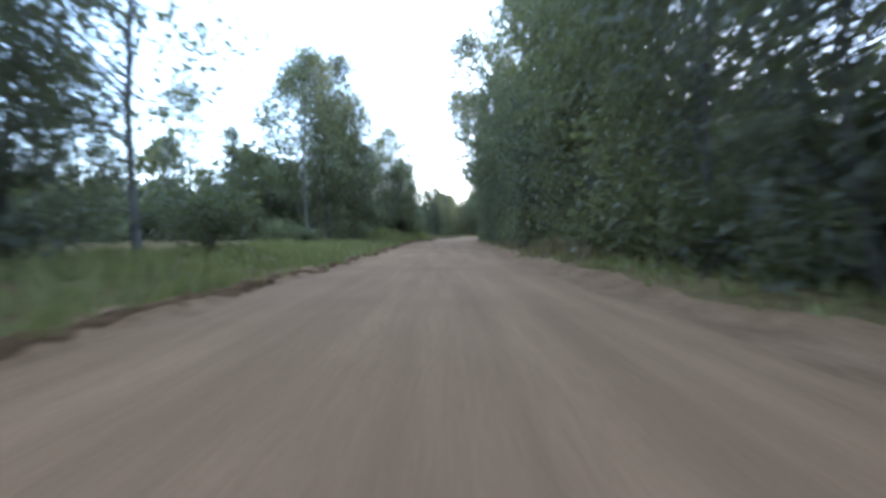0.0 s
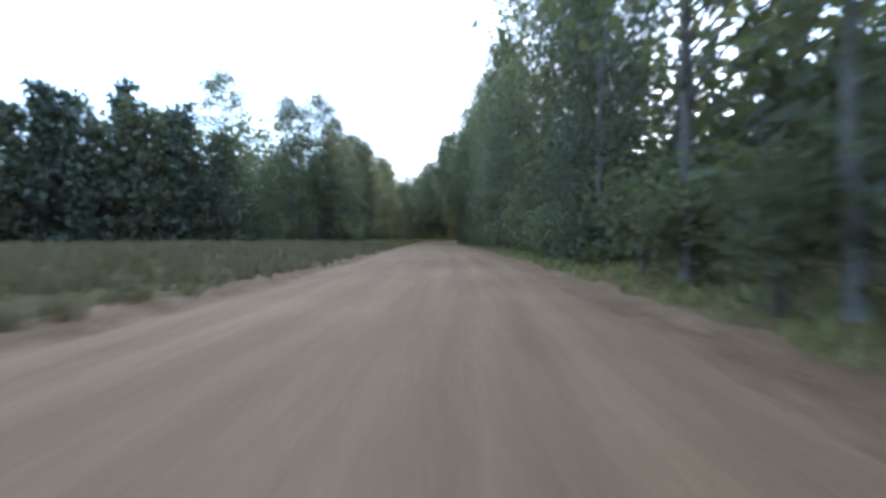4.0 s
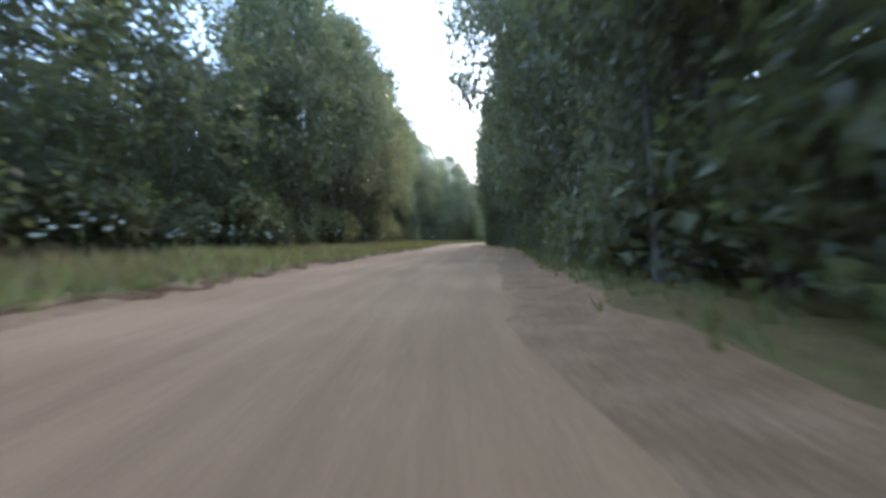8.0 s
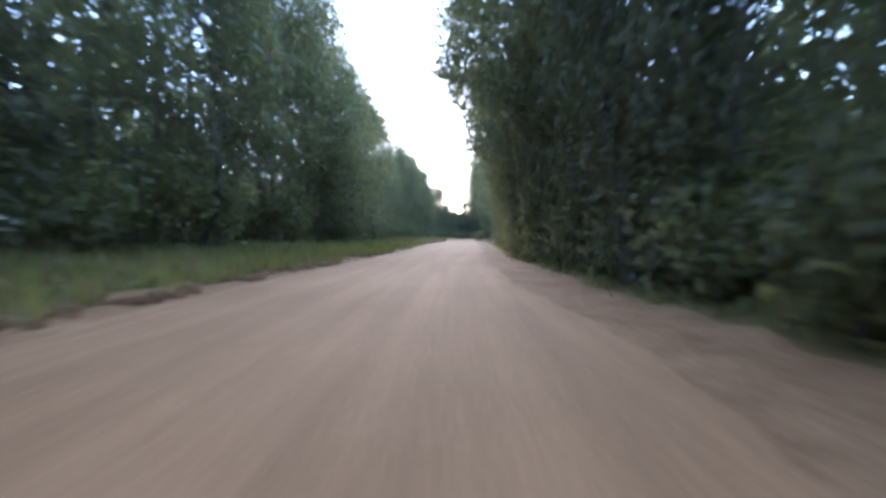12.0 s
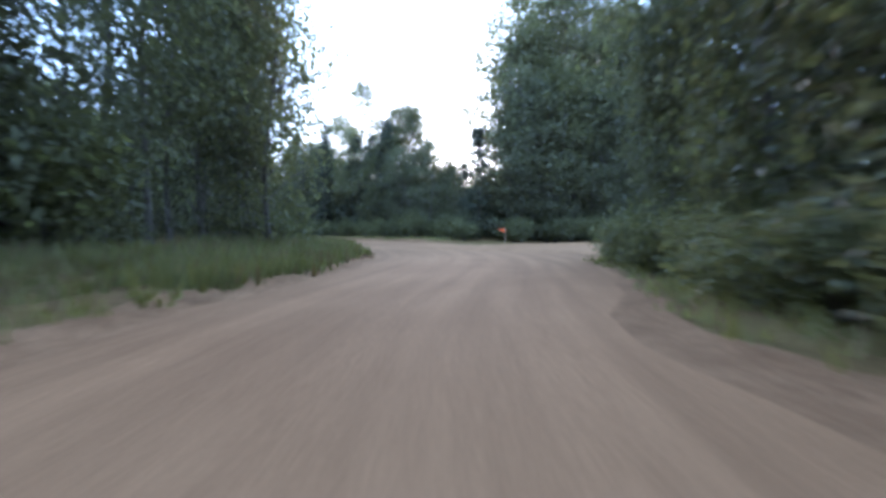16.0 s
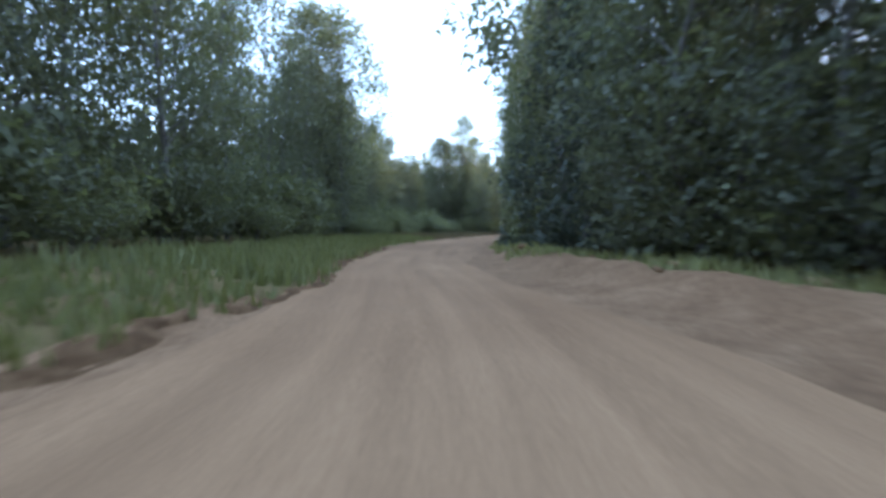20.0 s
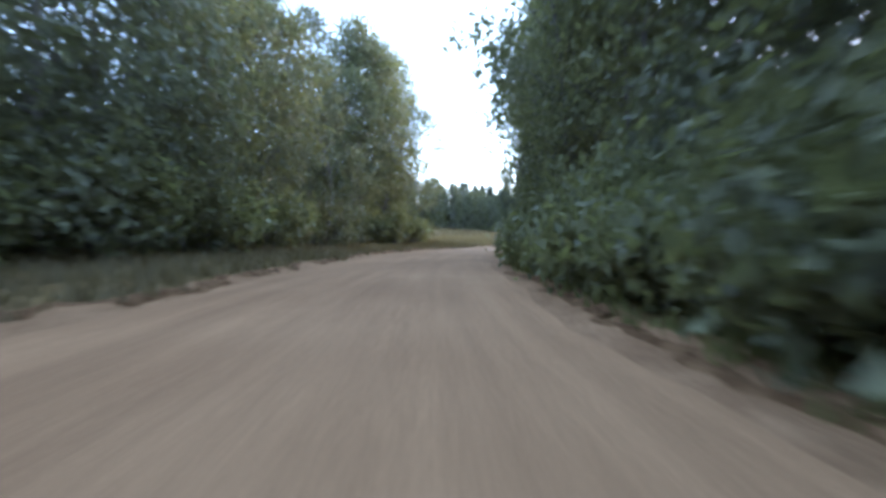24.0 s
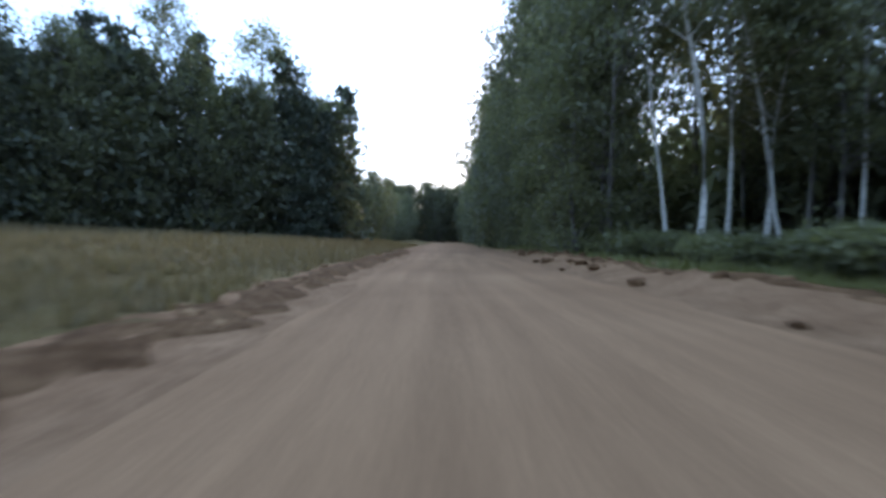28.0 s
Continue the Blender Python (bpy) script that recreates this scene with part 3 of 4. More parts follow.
# across the junction, and the outside of the bend
wall(528, 531, 46.0, 13.5, 1.05, ("edge", "tall", "edge"), step=1.5, far=True)
row(["tall"], 529, 531, 34.0, 17.0, 1.4, 1.35, 0.8)
row(["tall"], 533, 534, 36.0, 18.0, 1.6, 1.3, 0.8)
row(["edge"], 527, 529, 30.0, 13.6, 1.5, 1.15, 0.6, 1.1)
row(["shrub"], 525, 527, 40.0, 11.5, 1.5, 1.2, 0.6)
row(["edge", "fir", "edge"], 531, 538, 10.5, 10.0, 1.4, 0.6, 0.8)
row(["edge", "fir", "edge"], 538, 546, 10.0, 9.6, 1.4, 0.8)
WOODS.append((532, 546, 15.5, 14.6, 16.0, 0.6))
row(["edge"], 533, 542, 13.5, 13.0, 1.8, 0.65, 0.8, 1.1)
row(["edge", "tall"], 543, 564, 13.0, 12.0, 1.6, 0.86, 0.8, 1.1)
wall(546, 562, 9.6, 8.4, 0.95, ("edge", "fir", "edge"), step=1.5)
row(["shrub"], 530, 562, 9.0, 6.6, 1.8, 1.2, 0.8)
row(["edge", "edge", "fir"], 562, 578, 8.4, 7.6, 1.5, 0.9, 0.8)
row(TALL, 562, 578, 10.0, 9.0, 2.6, 0.66, 0.8)
row(["edge", "fir"], 562, 578, 11.5, 10.5, 2.0, 0.9, 0.8)
WOODS.append((562, 578, 13.0, 12.0, 14.0, 0.7))
wall(577, 600, 7.4, 6.4, 0.84, ("edge", "edge", "fir"), step=2.0)
wall(600, 655, 6.4, 6.2, 1.0, ("edge", "tall"), step=2.9, crown=0.2, back=1.25)
row(["edge"], 632, 668, 8.6, 8.8, 1.9, 1.1, 0.7)
wall(655, 672, 7.6, 7.6, 1.0, step=2.4, crown=-0.2)
row(["shrub"], 651, 690, 6.0, 6.4, 1.0, 1.2, 0.5, 1.15)
row(["weed"], 653, 674, 4.85, 4.9, 0.5, 1.75, 0.2, 0.8, -0.6)
wall(672, 708, 7.4, 7.0, 1.0, step=2.3, crown=-0.5)
wall(709, 724, 9.2, 9.2, 0.95, ("tall",), step=2.4, crown=0.4, back=1.05)
wall(724, 735, 8.7, 8.8, 0.92, ("tall", "edge", "tall"), step=2.6, back=0.75)
wall(735, 762, 8.8, 9.2, 0.9, ("tall", "tall", "edge"), step=2.4, back=0.42)
row(["shrub"], 712, 756, 7.6, 7.8, 2.2, 0.65, 0.6, 1.2)
wall(786, 812, 7.4, 7.2, 1.2, ("edge", "tall", "edge"), step=1.7)
wall(812, 836, 7.0, 6.6, 1.25, ("edge", "tall", "edge"), step=1.9, far=True)
wall(836, 912, 6.6, 6.0, 0.95, ("edge", "tall", "edge"), step=2.2, far=True)
# left: dense trees, the lone clump, the open field with its far edge
wall(26, 51, -9.6, -9.4, 0.95, ("tall", "edge", "tall"), step=2.4, back=1.0)
wall(54, 76, -20.0, -15.0, 0.5, back=0.6)
wall(75, 92, -10.4, -8.6, 0.75, ("edge", "edge", "tall"), step=1.6)
row(["tall"], 105, 115, -7.2, -6.2, 1.2, 0.64, 0.8, 1.25)
row(["tall"], 104, 113, -10.4, -9.6, 2.2, 0.62, 1.0, 1.15)
row(["shrub"], 112, 119, -6.4, -6.2, 1.2, 1.1, 0.5)
row(["bush"], 100, 119, -9.0, -7.6, 1.3, 0.95, 0.8)
row(["edge"], 92, 122, -12.5, -12.0, 1.3, 0.34, 1.2, 1.3)
row(["edge"], 84, 122, -17.0, -19.0, 1.6, 0.52, 1.2, 1.2)
wall(60, 124, -62.0, -64.0, 0.8, ("edge", "fir"), 10, 2.4, far=True)
wall(124, 152, -64.0, -56.0, 0.76, ("edge", "edge", "fir"), 14, 1.4, far=True)
wall(150, 192, -56.0, -18.0, 0.76, ("edge", "edge", "fir"), 14, 1.4, far=True)
far_row(["edge"], 124, 152, -62.5, -54.5, 1.2, 0.7, 0.6)
far_row(["edge"], 150, 192, -54.5, -17.5, 1.2, 0.7, 0.6)
wall(192, 205, -18.0, -12.0, 0.68, step=1.8, back=1.15)
wall(205, 224, -11.6, -11.0, 0.74, ("tall", "edge"), step=2.2, back=1.5)
wall(224, 262, -11.2, -11.0, 0.76, ("tall", "edge"), step=2.3, back=1.5)
wall(262, 292, -11.2, -11.2, 0.82, ("edge", "edge", "tall"), step=1.6, back=1.25)
wall(292, 340, -11.0, -10.6, 1.05, ("tall", "tall", "edge"), step=2.3, back=1.15)
wall(340, 424, -10.6, -9.8, 1.0, ("edge", "tall"), step=2.5, back=1.1)
wall(424, 446, -13.0, -13.0, 0.5, ("edge", "fir"), back=1.0)
wall(446, 468, -13.8, -12.8, 0.92, ("tall", "edge", "tall"), step=2.9, back=0.45)
wall(468, 490, -12.8, -11.5, 0.92, ("edge", "tall", "tall"), step=2.4, back=0.5)
row(["edge"], 474, 491, -13.0, -12.0, 2.4, 0.85, 0.6, 1.1)
wall(490, 505, -11.5, -10.0, 0.95, ("edge", "tall", "edge"), step=2.0, back=0.6)
wall(505, 513, -11.2, -12.0, 0.92, ("tall", "edge", "tall"), step=2.6, back=0.5)
wall(513, 526, -12.0, -13.0, 0.88, ("tall",), step=4.5, back=0.32)
row(["edge", "bush"], 513, 528, -13.4, -14.2, 1.6, 0.5, 0.6, 1.2)
wall(526, 552, -13.0, -13.0, 0.9, ("tall", "tall", "edge"), step=2.8, back=0.42)
wall(552, 574, -12.6, -11.8, 0.85, ("edge", "edge", "tall"), back=0.8)
wall(574, 604, -11.2, -10.6, 0.88, ("edge", "edge", "tall"), step=2.4, back=0.8)
wall(604, 638, -12.5, -19.5, 0.78, ("edge", "edge", "tall"), step=2.2, back=1.5)
row(["edge"], 612, 656, -17.5, -15.0, 1.6, 0.86, 1.2)
wall(638, 660, -19.0, -11.0, 0.8, ("edge", "edge", "tall"), step=2.2, back=1.25)
wall(660, 703, -9.8, -10.2, 1.02, ("edge", "edge", "tall"), step=2.2, back=1.25)
wall(706, 707, -12.0, -27.0, 0.95, ("edge", "edge"), step=2.2)
# left: the second field
wall(706, 745, -36.0, -34.5, 0.92, ("edge", "edge", "fir"), 10, 1.5, far=True)
far_row(["edge"], 708, 790, -34.0, -25.0, 2.2, 0.74, 0.8)
wall(745, 790, -34.5, -26.0, 0.74, ("edge", "edge", "fir"), 14, 1.5, far=True)
far_row(["edge", "edge", "fir"], 770, 796, -31.0, -22.0, 1.0, 0.74, 1.0)
far_row(["edge", "fir", "edge"], 790, 809, -24.0, -10.6, 0.8, 0.98, 0.7)
wall(786, 806, -27.0, -12.0, 0.86, ("edge", "edge", "fir"), 14, 1.1)
row(["edge"], 772, 788, -29.5, -25.5, 1.3, 0.7, 0.8)
wall(806, 912, -13.5, -11.0, 0.62, ("edge", "tall"), step=2.2, far=True)
# the woods that close the road ahead
for k in range(5):
    for j in range(44):
        far_plant("edge", END - 3 - 1.5 * k, -62 + j * 2.9 + rnd.uniform(-2, 2), 1.25)

# the white trunks beside the end of the drive
for s, lat, key in ((784, 10.4, "birch_tilt"), (782, 11.0, "birch_tilt"), (784, 13.3, "birch"), (783.5, 14.9, "birch_tilt"), (783, 15.5, "birch"), (781, 17.6, "birch"), (792, 15.2, "birch")):
    i = int(np.argmin(np.abs(ALONG - s)))
    plant(key, s, lat, 1.0, turn=math.degrees(math.atan2(WAY[i, 1], WAY[i, 0])) + 90 + rnd.uniform(-15, 15))
row(["edge"], 790, 816, 9.0, 8.0, 1.5, 1.1, 0.6)
row(["tall"], 758, 790, 17.5, 17.5, 2.6, 0.95, 1.0)
row(["edge"], 764, 792, 20.5, 20.5, 2.2, 1.0, 1.0)
row(["weed"], 757, 800, 7.8, 8.8, 0.9, 1.15, 0.9)
WOODS.append((752, 792, 22, 20, 12, 0.95))
for s, lat in ((247, 5.8), (254, 5.9), (280.5, 5.45), (595, 5.0)):
    plant("birch", s, lat, 0.95)

for s, lat in ((221.8, 5.1), (223.4, 5.5)):
    i = int(np.argmin(np.abs(ALONG - s)))
    plant("birch_thin", s, lat, 0.95, turn=math.degrees(math.atan2(WAY[i, 1], WAY[i, 0])) + 100)

# a white stem that leans out of the inside of the bend
i = int(np.argmin(np.abs(ALONG - 530)))
plant("birch_lean", 535.2, -13.0, 1.0, turn=math.degrees(math.atan2(WAY[i, 1], WAY[i, 0])) - 60)

# trees that reach out over the road
for s, lat in ((228, 5.6), (233, 5.4), (239, 5.6), (245, 5.6), (251, 5.5), (258, 5.6), (264, 5.6), (271, 5.8), (286, 6.4), (88, 6.2), (97, 6.4), (106, 6.2), (291, 6.2), (297, 6.8), (374, 6.4), (379, 7.4), (396, 5.2), (405, 5.3), (413, 5.5), (384, 5.0), (391, 5.1), (419, 5.4), (425, 5.6), (494, 6.6), (499, 6.8), (670, 6.4), (583, 6.4)):
    i = int(np.argmin(np.abs(ALONG - s)))
    plant("lean", s, lat, 1.0, turn=math.degrees(math.atan2(WAY[i, 1], WAY[i, 0])) + 90 + rnd.uniform(-12, 12))

for s, lat in ((231, 5.5), (253, 5.4), (259, 5.5), (281, 5.4), (287, 5.5), (293, 5.6), (396, 5.0), (403, 5.0)):
    i = int(np.argmin(np.abs(ALONG - s)))
    plant("arch", s, lat, 1.0, turn=math.degrees(math.atan2(WAY[i, 1], WAY[i, 0])) + 90)

# shrubs in front of the trees
for s0, s1, l0, l1, step in ((36, 130, 5.9, 5.6, 3.4), (130, 240, 5.6, 5.2, 3.0), (240, 400, 5.4, 4.9, 2.6), (400, 452, 6.0, 6.2, 2.8), (452, 490, 7.0, 6.6, 2.8), (590, 639, 5.6, 5.4, 3.2),
                             (655, 712, 5.6, 5.6, 1.3), (655, 712, 6.2, 6.2, 1.8), (36, 80, -8.8, -8.4, 7.0), (205, 385, -10.2, -9.8, 3.6), (574, 660, -8.6, -8.2, 4.0)):
    row(["shrub", "shrub", "weed"], s0, s1, l0, l1, step, 1.0, 0.7, 1.1, 0.7)
for s0, s1, l0, l1, step in ((36, 64, 6.4, 6.3, 4.0), (64, 84, 5.6, 5.6, 1.3), (84, 130, 6.3, 6.2, 5.0), (130, 195, 6.3, 6.3, 3.4), (195, 300, 6.6, 6.6, 2.0), (300, 430, 6.2, 5.8, 3.2), (624, 642, 5.6, 5.4, 1.8), (649, 674, 5.4, 5.3, 1.5),
                             (660, 706, -8.8, -9.0, 2.0), (205, 300, -10.4, -10.2, 3.0), (300, 424, -10.0, -9.4, 4.5), (440, 492, -12.0, -10.8, 2.2), (552, 640, -9.8, -10.0, 3.2), (700, 712, -10.5, -22.0, 2.5)):
    row(["bush"], s0, s1, l0, l1, step, 1.0, 0.7, 1.05, 0.7)
row(["weed"], 708, 757, 6.4, 7.2, 0.9, 1.1, 0.5)
row(["bush"], 355, 380, 5.0, 5.0, 1.9, 0.85, 0.3, 0.9, 0.0)
row(["weed", "shrub"], 484, 503, 4.4, 4.6, 1.0, 0.75, 0.35, 1.0, -1.0)
row(["weed", "weed", "shrub"], 456, 484, 6.6, 5.5, 1.2, 0.8, 0.4, 1.0, -0.2)
row(["shrub", "bush"], 484, 503, 5.9, 6.0, 1.8, 0.62, 0.4, 1.0, -0.4)

# ---- the forest behind the edge ----


def deep_woods(s0, s1, l0, l1, depth, scale, seed):
    """Undergrowth, stems and crowns too far in to tell one tree from another."""
    rng = np.random.default_rng(seed)
    span = math.hypot(s1 - s0, l1 - l0)
    cents = []
    for per, z0, z1, blob in ((4.6, 0.3, 4.5, 1.0), (2.8, 4.0, 8.0, 1.2), (0.8, 8.0, 13.0, 1.1)):
        n = int(span * per)
        u, v = rng.uniform(0, 1, n), rng.uniform(0, 1, n)
        x, y = spot(s0 + (s1 - s0) * u, l0 + (l1 - l0) * u + depth * v)
        c = np.stack([x, y, rng.uniform(z0, z1, n) * scale], 1)
        c = np.repeat(c, 38, 0)
        cents.append(c + rng.normal(size=c.shape) * blob * scale)
    c = np.vstack(cents)
    c = c[c[:, 2] > 0.0]
    me = leaves_mesh("deep_woods", c, 0.62, LEAF, rng)
    tagged(new("deep_woods", me), "dim forest interior of leaves behind the roadside trees", "forest", kind="stuff")
    verts, faces = [], []
    for k in range(int(span * 0.7)):
        u, v = rng.uniform(0, 1), rng.uniform(0, 0.8)
        x, y = spot(s0 + (s1 - s0) * u, l0 + (l1 - l0) * u + depth * v)
        t, r = rng.normal(size=2) * 0.4, rng.uniform(0.07, 0.15)
        tube(verts, faces, [(x, y, -0.6), (x + t[0], y + t[1], 6 * scale), (x + 2 * t[0], y + 2 * t[1], 13 * scale)], [r, r * 0.8, r * 0.3], 5)
    if verts:
        tagged(new("deep_trunks", mesh_from("deep_trunks", [tuple(map(float, p)) for p in verts], faces, BARK)), "grey tree stems deep in the forest", "forest", kind="stuff")


for k, stretch in enumerate(WOODS):
    deep_woods(*stretch, 300 + k)


def outer_woods(seed):
    """Crowns of the forest that goes on behind the roadside belt, all round but for the fields and tracks."""
    rng = np.random.default_rng(seed)
    n = 15000
    s = rng.uniform(-20, END + 20, n)
    lat = rng.choice((-1, 1), n) * rng.uniform(26, 110, n)
    x, y = spot(np.clip(s, 0, END), lat)
    keep = []
    for i in range(n):
        d = (LINE[::4, 0] - x[i]) ** 2 + (LINE[::4, 1] - y[i]) ** 2
        j = int(d.argmin())
        near = math.sqrt(d[j])
        st = ALONG[j * 4]
        field = lat[i] < 0 and ((56 < st < 212 and near < 82) or (700 < st < 815 and near < 52))
        keep.append(near > 24 and not field and not (495 < st < 535 and lat[i] > 0 and near < 75))
    keep = np.array(keep) & (off_track(x, y) > 14)
    c = np.stack([x[keep], y[keep], rng.uniform(3.0, 7.5, int(keep.sum()))], 1)
    c = np.repeat(c, 22, 0)
    c = c + rng.normal(size=c.shape) * (1.5, 1.5, 1.7)
    me = leaves_mesh("outer_woods", c, 1.5, LEAF, rng)
    tagged(new("outer_woods", me), "green crowns of the wide forest around the road", "forest", kind="stuff")


outer_woods(77)

for (mat, sides), pieces in TREELINE.items():
    vs, fs, n = [], [], 0
    for v, f in pieces:
        vs.append(v)
        fs.append(f + n)
        n += len(v)
    ob = new("far_treeline", mesh_from("far_treeline", np.vstack(vs).tolist(), np.vstack(fs).tolist(), bpy.data.materials[mat], smooth=False))
    tagged(ob, "edge of a distant mixed wood beyond the fields", "woods", kind="stuff")

# ---- grass ----


def blades(name, label, s0, s1, side, e0, e1, per_metre, tall, mat, seed):
    """Grass between the distances e0 and e1 outside the road's edge."""
    rng = np.random.default_rng(seed)
    n = int((s1 - s0) * (e1 - e0) * per_metre)
    s = rng.uniform(s0, s1, n)
    e = e0 + (e1 - e0) * rng.uniform(0, 1, n)
    left, right = junction(s)
    lat = side * (np.abs(verge_line(s, side)) + e)
    keep = off_track(*spot(s, lat)) > 0.2
    if side > 0:
        keep &= (right < 0.25) & ~((s > 642.5) & (s < 647.5) & (e < 2.4))
    keep &= rng.uniform(0, 1, n) < 0.55 + 0.45 * waves(s + 3 * e, seed, 9)
    s, e = s[keep], e[keep]
    lat = side * (np.abs(verge_line(s, side)) + e)
    x, y = spot(s, lat)
    z = height(s, lat) + 0.01
    vs, fs = [], []
    for k in range(4):
        a = rng.uniform(0, 6.283, len(s))
        h = tall * rng.uniform(0.45, 1.15, len(s)) * (0.75 + 0.25 * waves(s, seed + 3, 14))
        w = 0.022 + 0.03 * rng.uniform(0, 1, len(s))
        ox, oy = x + rng.normal(size=len(s)) * 0.10, y + rng.normal(size=len(s)) * 0.10
        t = h * rng.uniform(0.15, 0.6, len(s))
        b = rng.uniform(0, 6.283, len(s))
        p = np.stack([np.stack([ox - np.cos(a) * w, oy - np.sin(a) * w, z - 0.02], 1), np.stack([ox + np.cos(a) * w, oy + np.sin(a) * w, z - 0.02], 1),
                      np.stack([ox + np.cos(b) * t, oy + np.sin(b) * t, z + h], 1)], 1).reshape(-1, 3)
        vs.append(p)
    v = np.vstack(vs)
    f = np.arange(len(v)).reshape(-1, 3)
    ob = new(name, mesh_from(name, v.tolist(), f.tolist(), mat, smooth=False))
    return tagged(ob, label, "grass", kind="stuff")


for a, z in ((30, 128), (205, 385), (385, 560), (560, 612)):
    blades("verge_grass", "rough green grass and weeds on the road verge", a, z, -1, 0.15, 5.4, 20, 0.55, GRASS, a)
blades("verge_grass", "dry brownish grass on the road verge below the trees", 612, 712, -1, 0.15, 6.5, 20, 0.5, STRAW, 67)
for a, z in ((30, 205), (205, 385), (385, 560), (560, 640), (640, 712)):
    blades("verge_grass", "rough green grass and weeds on the road verge", a, z, 1, 0.1 if a == 640 else 0.35, 3.6, 20 if a == 640 else 11, 0.38, GRASS, a + 1)
blades("verge_grass", "rough green grass along the road beside the trees", 712, 860, 1, 1.0, 5.2, 20, 0.38, GRASS, 61)
blades("field_grass", "dry yellowish grass of an open field", 712, 830, -1, 0.5, 10, 22, 0.42, STRAW, 62)
blades("field_grass", "dry yellowish grass of an open field", 712, 830, -1, 10, 30, 9, 0.5, STRAW, 66)
blades("field_grass", "dry yellowish grass of an open field", 126, 205, -1, 0.2, 9, 20, 0.42, STRAW, 63)
blades("field_grass", "dry yellowish grass of an open field", 126, 205, -1, 9, 32, 9, 0.45, STRAW, 68)
blades("tall_grass", "tall green grass on a low bank", 88, 128, -1, 0.2, 6, 22, 0.95, GRASS, 64)
blades("tall_grass", "dry brown grass on a low bank under the trees", 52, 84, 1, 0.5, 3.0, 16, 0.8, STRAW, 72)
blades("tall_grass", "tall green grass on the inside of the bend", 490, 552, -1, 0.2, 6, 24, 0.6, GRASS, 65)
blades("tall_grass", "dry straw-coloured stalks among the green grass", 424, 490, -1, 0.6, 6, 7, 0.85, STRAW, 71)
blades("tall_grass", "dry straw-coloured stalks among the green grass", 490, 552, -1, 0.1, 6, 7, 0.7, STRAW, 69)
blades("tall_grass", "dry straw-coloured stalks among the green grass", 205, 385, -1, 0.2, 5.5, 5, 0.75, STRAW, 70)

# ---- small things along the road ----
ORANGE = material("orange_plastic", lambda nt, n, l, b: l.new(ramp(nt, tex(nt, 12, 3), [(0.3, (0.75, 0.10, 0.03)), (0.7, (0.90, 0.17, 0.05))]), b.inputs["Base Color"]), 0.5)
WOOD = material("pale_wood", bark((0.22, 0.16, 0.10), (0.42, 0.33, 0.22), 9.0), 0.8)
STONE = material("dull_stone", lambda nt, n, l, b: (l.new(ramp(nt, tex(nt, 5, 7), [(0.3, (0.15, 0.08, 0.04)), (0.7, (0.30, 0.18, 0.098))]), b.inputs["Base Color"]), bump(nt, b, tex(nt, 14, 6), 0.8, 0.04)), 0.97)
STONE.node_tree.nodes["Principled BSDF"].inputs["Specular IOR Level"].default_value = 0.04
SOIL.node_tree.nodes["Principled BSDF"].inputs["Specular IOR Level"].default_value = 0.04


def box_mesh(name, sx, sy, sz, mat, taper=1.0, bevel=0.004):
    bm = bmesh.new()
    bmesh.ops.create_cube(bm, size=1)
    for v in bm.verts:
        k = taper if v.co.z > 0 else 1
        v.co = (v.co.x * sx * k, v.co.y * sy * k, (v.co.z + 0.5) * sz)
    bmesh.ops.bevel(bm, geom=bm.edges, offset=bevel, segments=1, affect="EDGES")
    me = bpy.data.meshes.new(name)
    bm.to_mesh(me)
    bm.free()
    me.materials.append(mat)
    return me


def marker(s, lat, tall, flagged, label, turn=0):
    x, y = spot(s, lat)
    root = new("marker_stake")
    root.matrix_basis = pose(float(x), float(y), float(height(s, lat)) + 0.02, 2, -3, turn)
    tagged(root, label, "marker stake")
    part("stake", box_mesh("stake", 0.045, 0.03, tall, WOOD, 0.85), root)
    if flagged:
        n, verts, faces = 9, [], []
        for i in range(n):
            u = i / (n - 1)
            hgt = 0.30 * (1 - 0.8 * u)
            yy = 0.05 * math.sin(u * 6)
            verts += [(0.02 + 0.62 * u, yy, tall - 0.05 - 0.05 * u), (0.02 + 0.62 * u, yy + 0.02, tall - 0.05 - hgt + 0.03 * u)]
            if i:
                faces.append((2 * i - 2, 2 * i, 2 * i + 1, 2 * i - 1))
        ob = part("flag", mesh_from("flag", verts, faces, ORANGE), root, "faded orange plastic pennant blowing out")
        mod = ob.modifiers.new("thick", "SOLIDIFY")
        mod.thickness = 0.006


marker(520, 6.4, 1.3, True, "wooden stake with an orange pennant beside the bend", 173)
marker(464, -4.9, 0.5, False, "short bleached wooden stake at the road edge", 20)


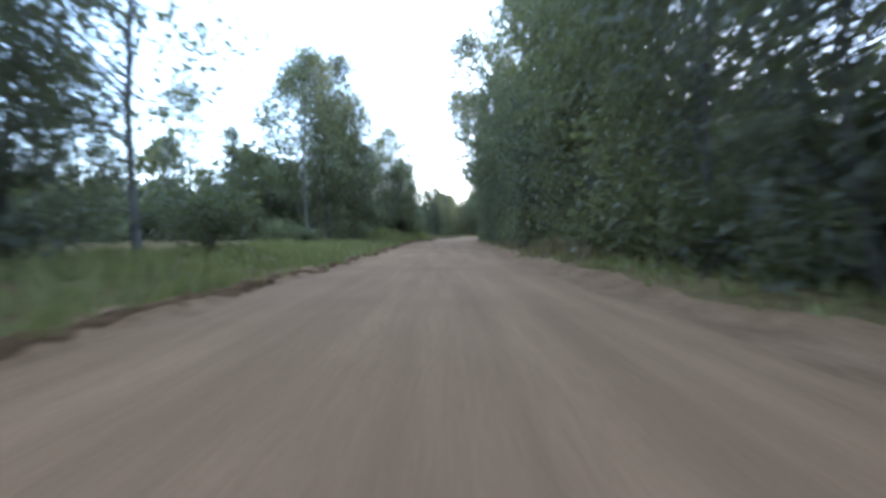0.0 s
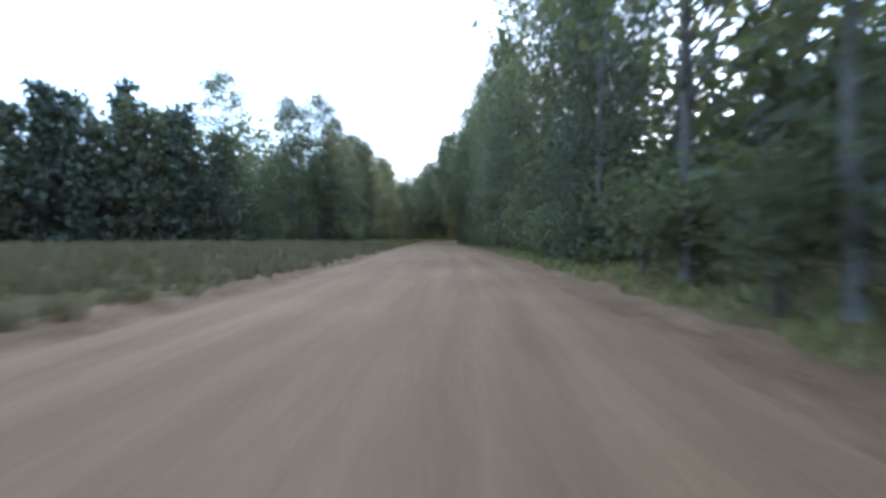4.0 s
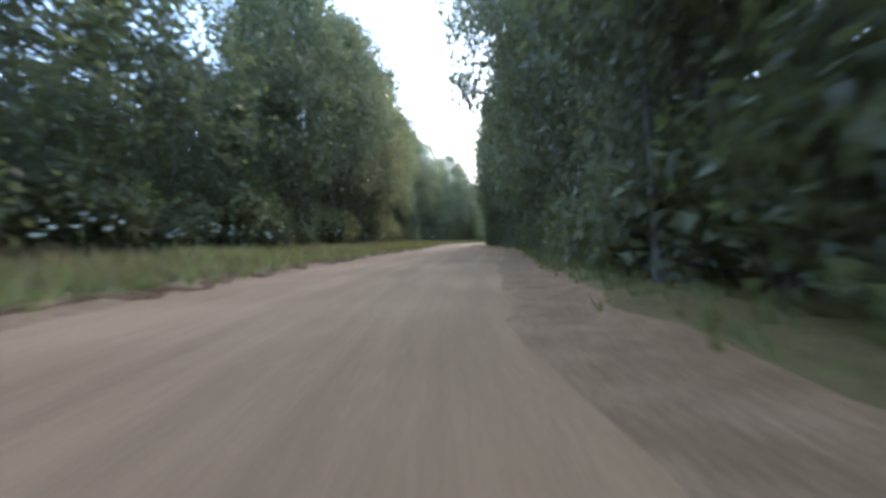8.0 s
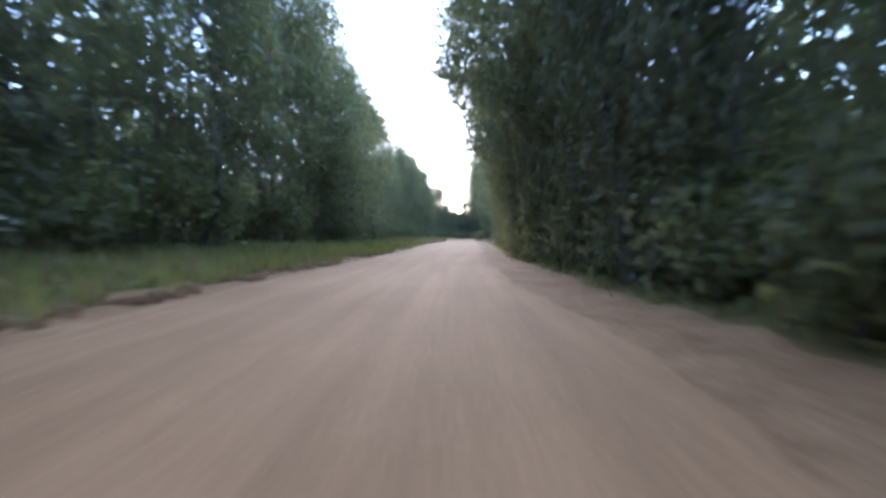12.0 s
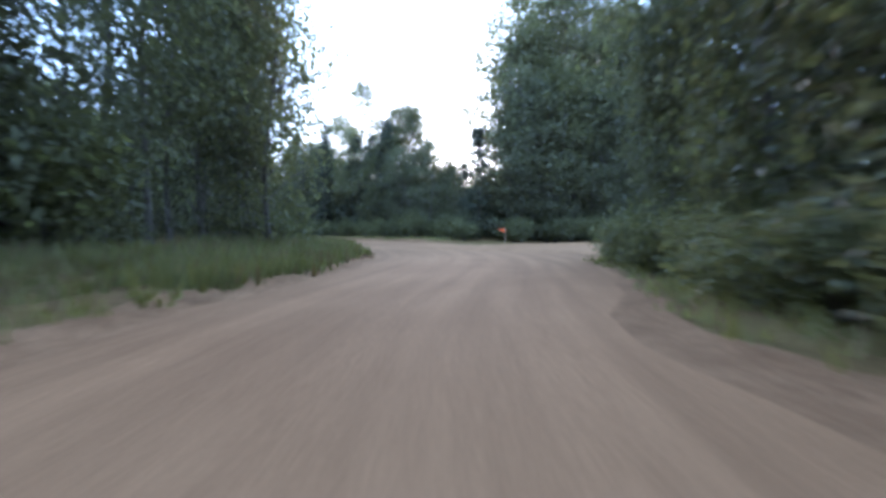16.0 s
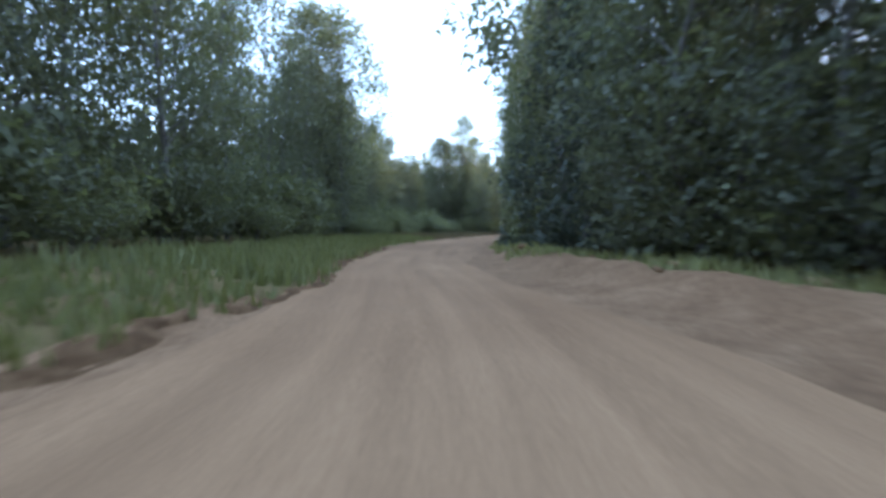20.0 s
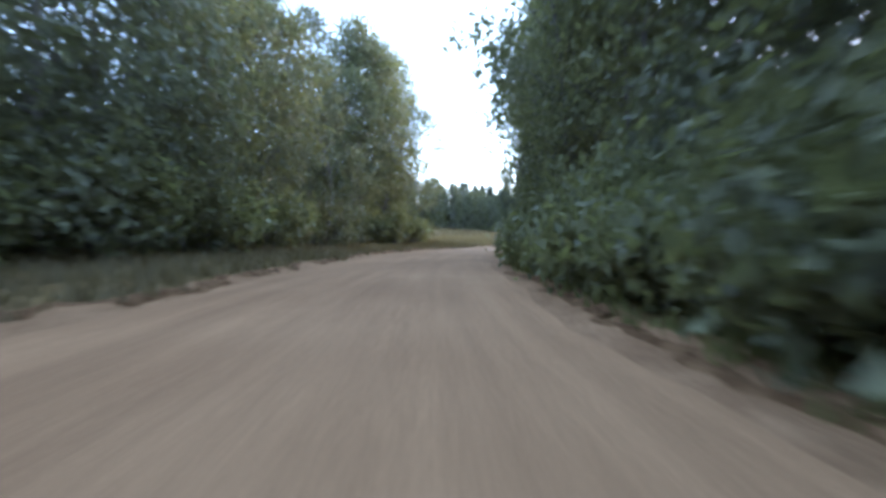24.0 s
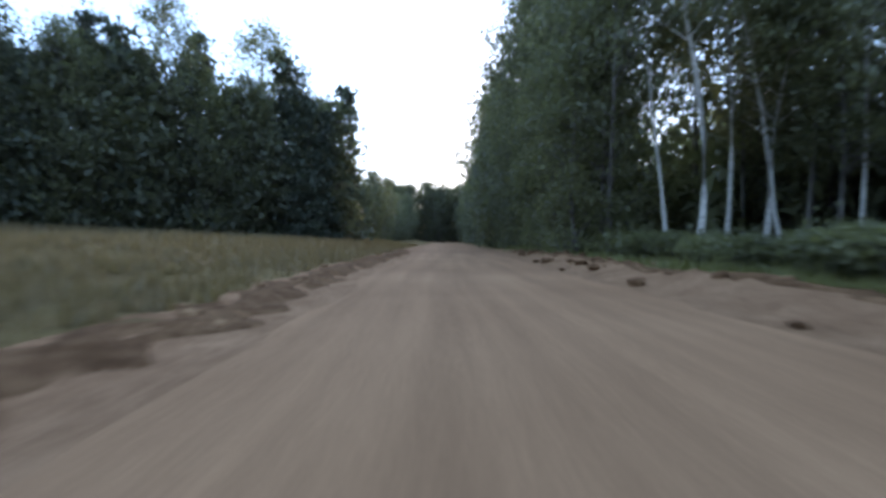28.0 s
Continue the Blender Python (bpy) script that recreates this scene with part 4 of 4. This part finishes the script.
def clods(name, label, s0, s1, side, e0, e1, count, size, seed, mat=STONE):
    """Separate stones and lumps of earth lying along the shoulder."""
    rng = np.random.default_rng(seed)
    kinds = []
    for k in range(3):
        bm = bmesh.new()
        bmesh.ops.create_icosphere(bm, subdivisions=1, radius=1)
        for v in bm.verts:
            v.co *= rng.uniform(0.7, 1.15)
            v.co.z *= 0.62
        me = bpy.data.meshes.new("clod")
        bm.to_mesh(me)
        bm.free()
        me.materials.append(mat)
        kinds.append(me)
    for i in range(count):
        s, e = rng.uniform(s0, s1), rng.uniform(e0, e1)
        lat = side * (half(s) + e)
        x, y = spot(s, lat)
        ob = new(name, kinds[i % 3])
        g = size * rng.uniform(0.4, 1.5)
        ob.matrix_basis = pose(float(x), float(y), float(height(s, lat)) + 0.05 + 0.2 * g, rng.uniform(-15, 15), 0, rng.uniform(0, 360)) @ Matrix.Diagonal((g, g * rng.uniform(0.7, 1.2), g * rng.uniform(0.7, 1.1), 1))
        tagged(ob, label, "stone", "clods along the shoulder")


clods("clod", "lump of dry earth lying on the sandy shoulder", 450, 490, 1, -0.5, 2.2, 34, 0.13, 1)
clods("clod", "lump of dry earth lying on the sandy shoulder", 530, 585, 1, -0.3, 2.2, 40, 0.14, 2)
clods("clod", "lump of dry earth lying on the sandy shoulder", 725, 800, 1, -0.6, 1.8, 44, 0.11, 3)
clods("clod", "lump of dry earth lying on the sandy shoulder", 500, 550, -1, -0.6, 0.7, 26, 0.12, 4)
clods("clod", "lump of dry earth lying on the sandy shoulder", 60, 130, 1, -0.4, 1.6, 30, 0.11, 5)
clods("clod", "lump of dry earth lying on the sandy shoulder", 200, 330, 1, -0.4, 1.4, 40, 0.11, 6)
clods("clod", "dark clod of earth and roots lying on the sand", 456, 478, 1, -0.9, 1.2, 22, 0.24, 8, SOIL)
clods("clod", "dark clod of earth and roots lying on the sand", 762, 792, 1, -0.9, 1.0, 22, 0.22, 9, SOIL)
clods("clod", "lump of dark earth lying at the edge of the field", 730, 790, -1, -0.5, 0.8, 30, 0.13, 7)

EARTH = material("red_earth", lambda nt, n, l, b: (l.new(ramp(nt, tex(nt, 2.5, 8), [(0.3, (0.22, 0.105, 0.043)), (0.7, (0.37, 0.20, 0.095))]), b.inputs["Base Color"]), bump(nt, b, tex(nt, 6, 8), 0.9, 0.08)), 0.97)


def earth_bank(s, lat, long, tall, seed, label):
    """A slumped face of bare earth beside the road."""
    rng = np.random.default_rng(seed)
    verts, faces, n, m = [], [], 22, 12
    for i in range(n):
        for j in range(m):
            u, v = i / (n - 1) * 2 - 1, j / (m - 1)
            top = tall * (1 - abs(u) ** 2.2) * (0.85 + 0.15 * math.sin(5 * u + seed))
            z = top * (v ** 0.7) + float(rng.normal()) * 0.035 * (v > 0)
            x, y = spot(s + u * long / 2, lat + v * tall * 0.5 + 0.25 * math.sin(3 * u + seed))
            verts.append((float(x), float(y), float(height(s + u * long / 2, lat)) - 0.06 + z))
    for i in range(n - 1):
        for j in range(m - 1):
            a = i * m + j
            faces.append((a, a + 1, a + m + 1, a + m))
    ob = new("earth_bank", mesh_from("earth_bank", verts, faces, EARTH))
    mod = ob.modifiers.new("thick", "SOLIDIFY")
    mod.thickness = 0.3
    tagged(ob, label, "earth bank", kind="structure")


earth_bank(645, 4.5, 3.8, 2.0, 3, "slumped bank of bare reddish sand under the trees")
earth_bank(61, 4.9, 7.0, 1.1, 5, "low bank of brown earth and dead grass")

PETAL = material("white_petals", lambda nt, n, l, b: l.new(ramp(nt, tex(nt, 30, 3), [(0.3, (0.55, 0.56, 0.48)), (0.7, (0.78, 0.78, 0.70))]), b.inputs["Base Color"]), 0.8)


def wildflower(seed):
    """A tall stalk with flat white flower heads."""
    rng = np.random.default_rng(seed)
    root = new("wildflower")
    tagged(root, "tall weed with flat white flower heads in the verge grass", "wildflower", "white wildflowers on the verge")
    verts, faces = [], []
    tube(verts, faces, [(0, 0, -0.05), (0.03, 0.02, 0.6), (0.05, 0.0, 1.15)], [0.012, 0.009, 0.005], 5)
    heads = [(0.05, 0.0, 1.17, 0.12)]
    for k in range(3):
        a = rng.uniform(0, 6.28)
        tip = (0.04 + math.cos(a) * 0.22, math.sin(a) * 0.22, rng.uniform(0.85, 1.08))
        tube(verts, faces, [(0.03, 0.02, 0.6), tip], [0.006, 0.004], 4)
        heads.append((*tip, rng.uniform(0.06, 0.10)))
    part("stalk", mesh_from("stalk", verts, faces, GRASS), root)
    for x, y, z, r in heads:
        c = np.stack([x + rng.normal(size=60) * r * 0.34, y + rng.normal(size=60) * r * 0.34, z + rng.normal(size=60) * 0.02], 1)
        part("flower_head", leaves_mesh("flower_head", c, 0.028, PETAL, rng, 0, 1.0), root)
    return root


STALKS = [wildflower(5), wildflower(6)]
for k in range(38):
    s, lat = rnd.choice((rnd.uniform(262, 300), rnd.uniform(262, 330), rnd.uniform(335, 385))), -rnd.uniform(7.4, 9.6)
    x, y = spot(s, lat)
    m = pose(float(x), float(y), float(height(s, lat)), 0, 0, rnd.uniform(0, 360))
    if k < 2:
        STALKS[k].matrix_basis = m
    else:
        copy_thing(STALKS[k % 2], m).scale = (1, 1, rnd.uniform(0.9, 1.35))
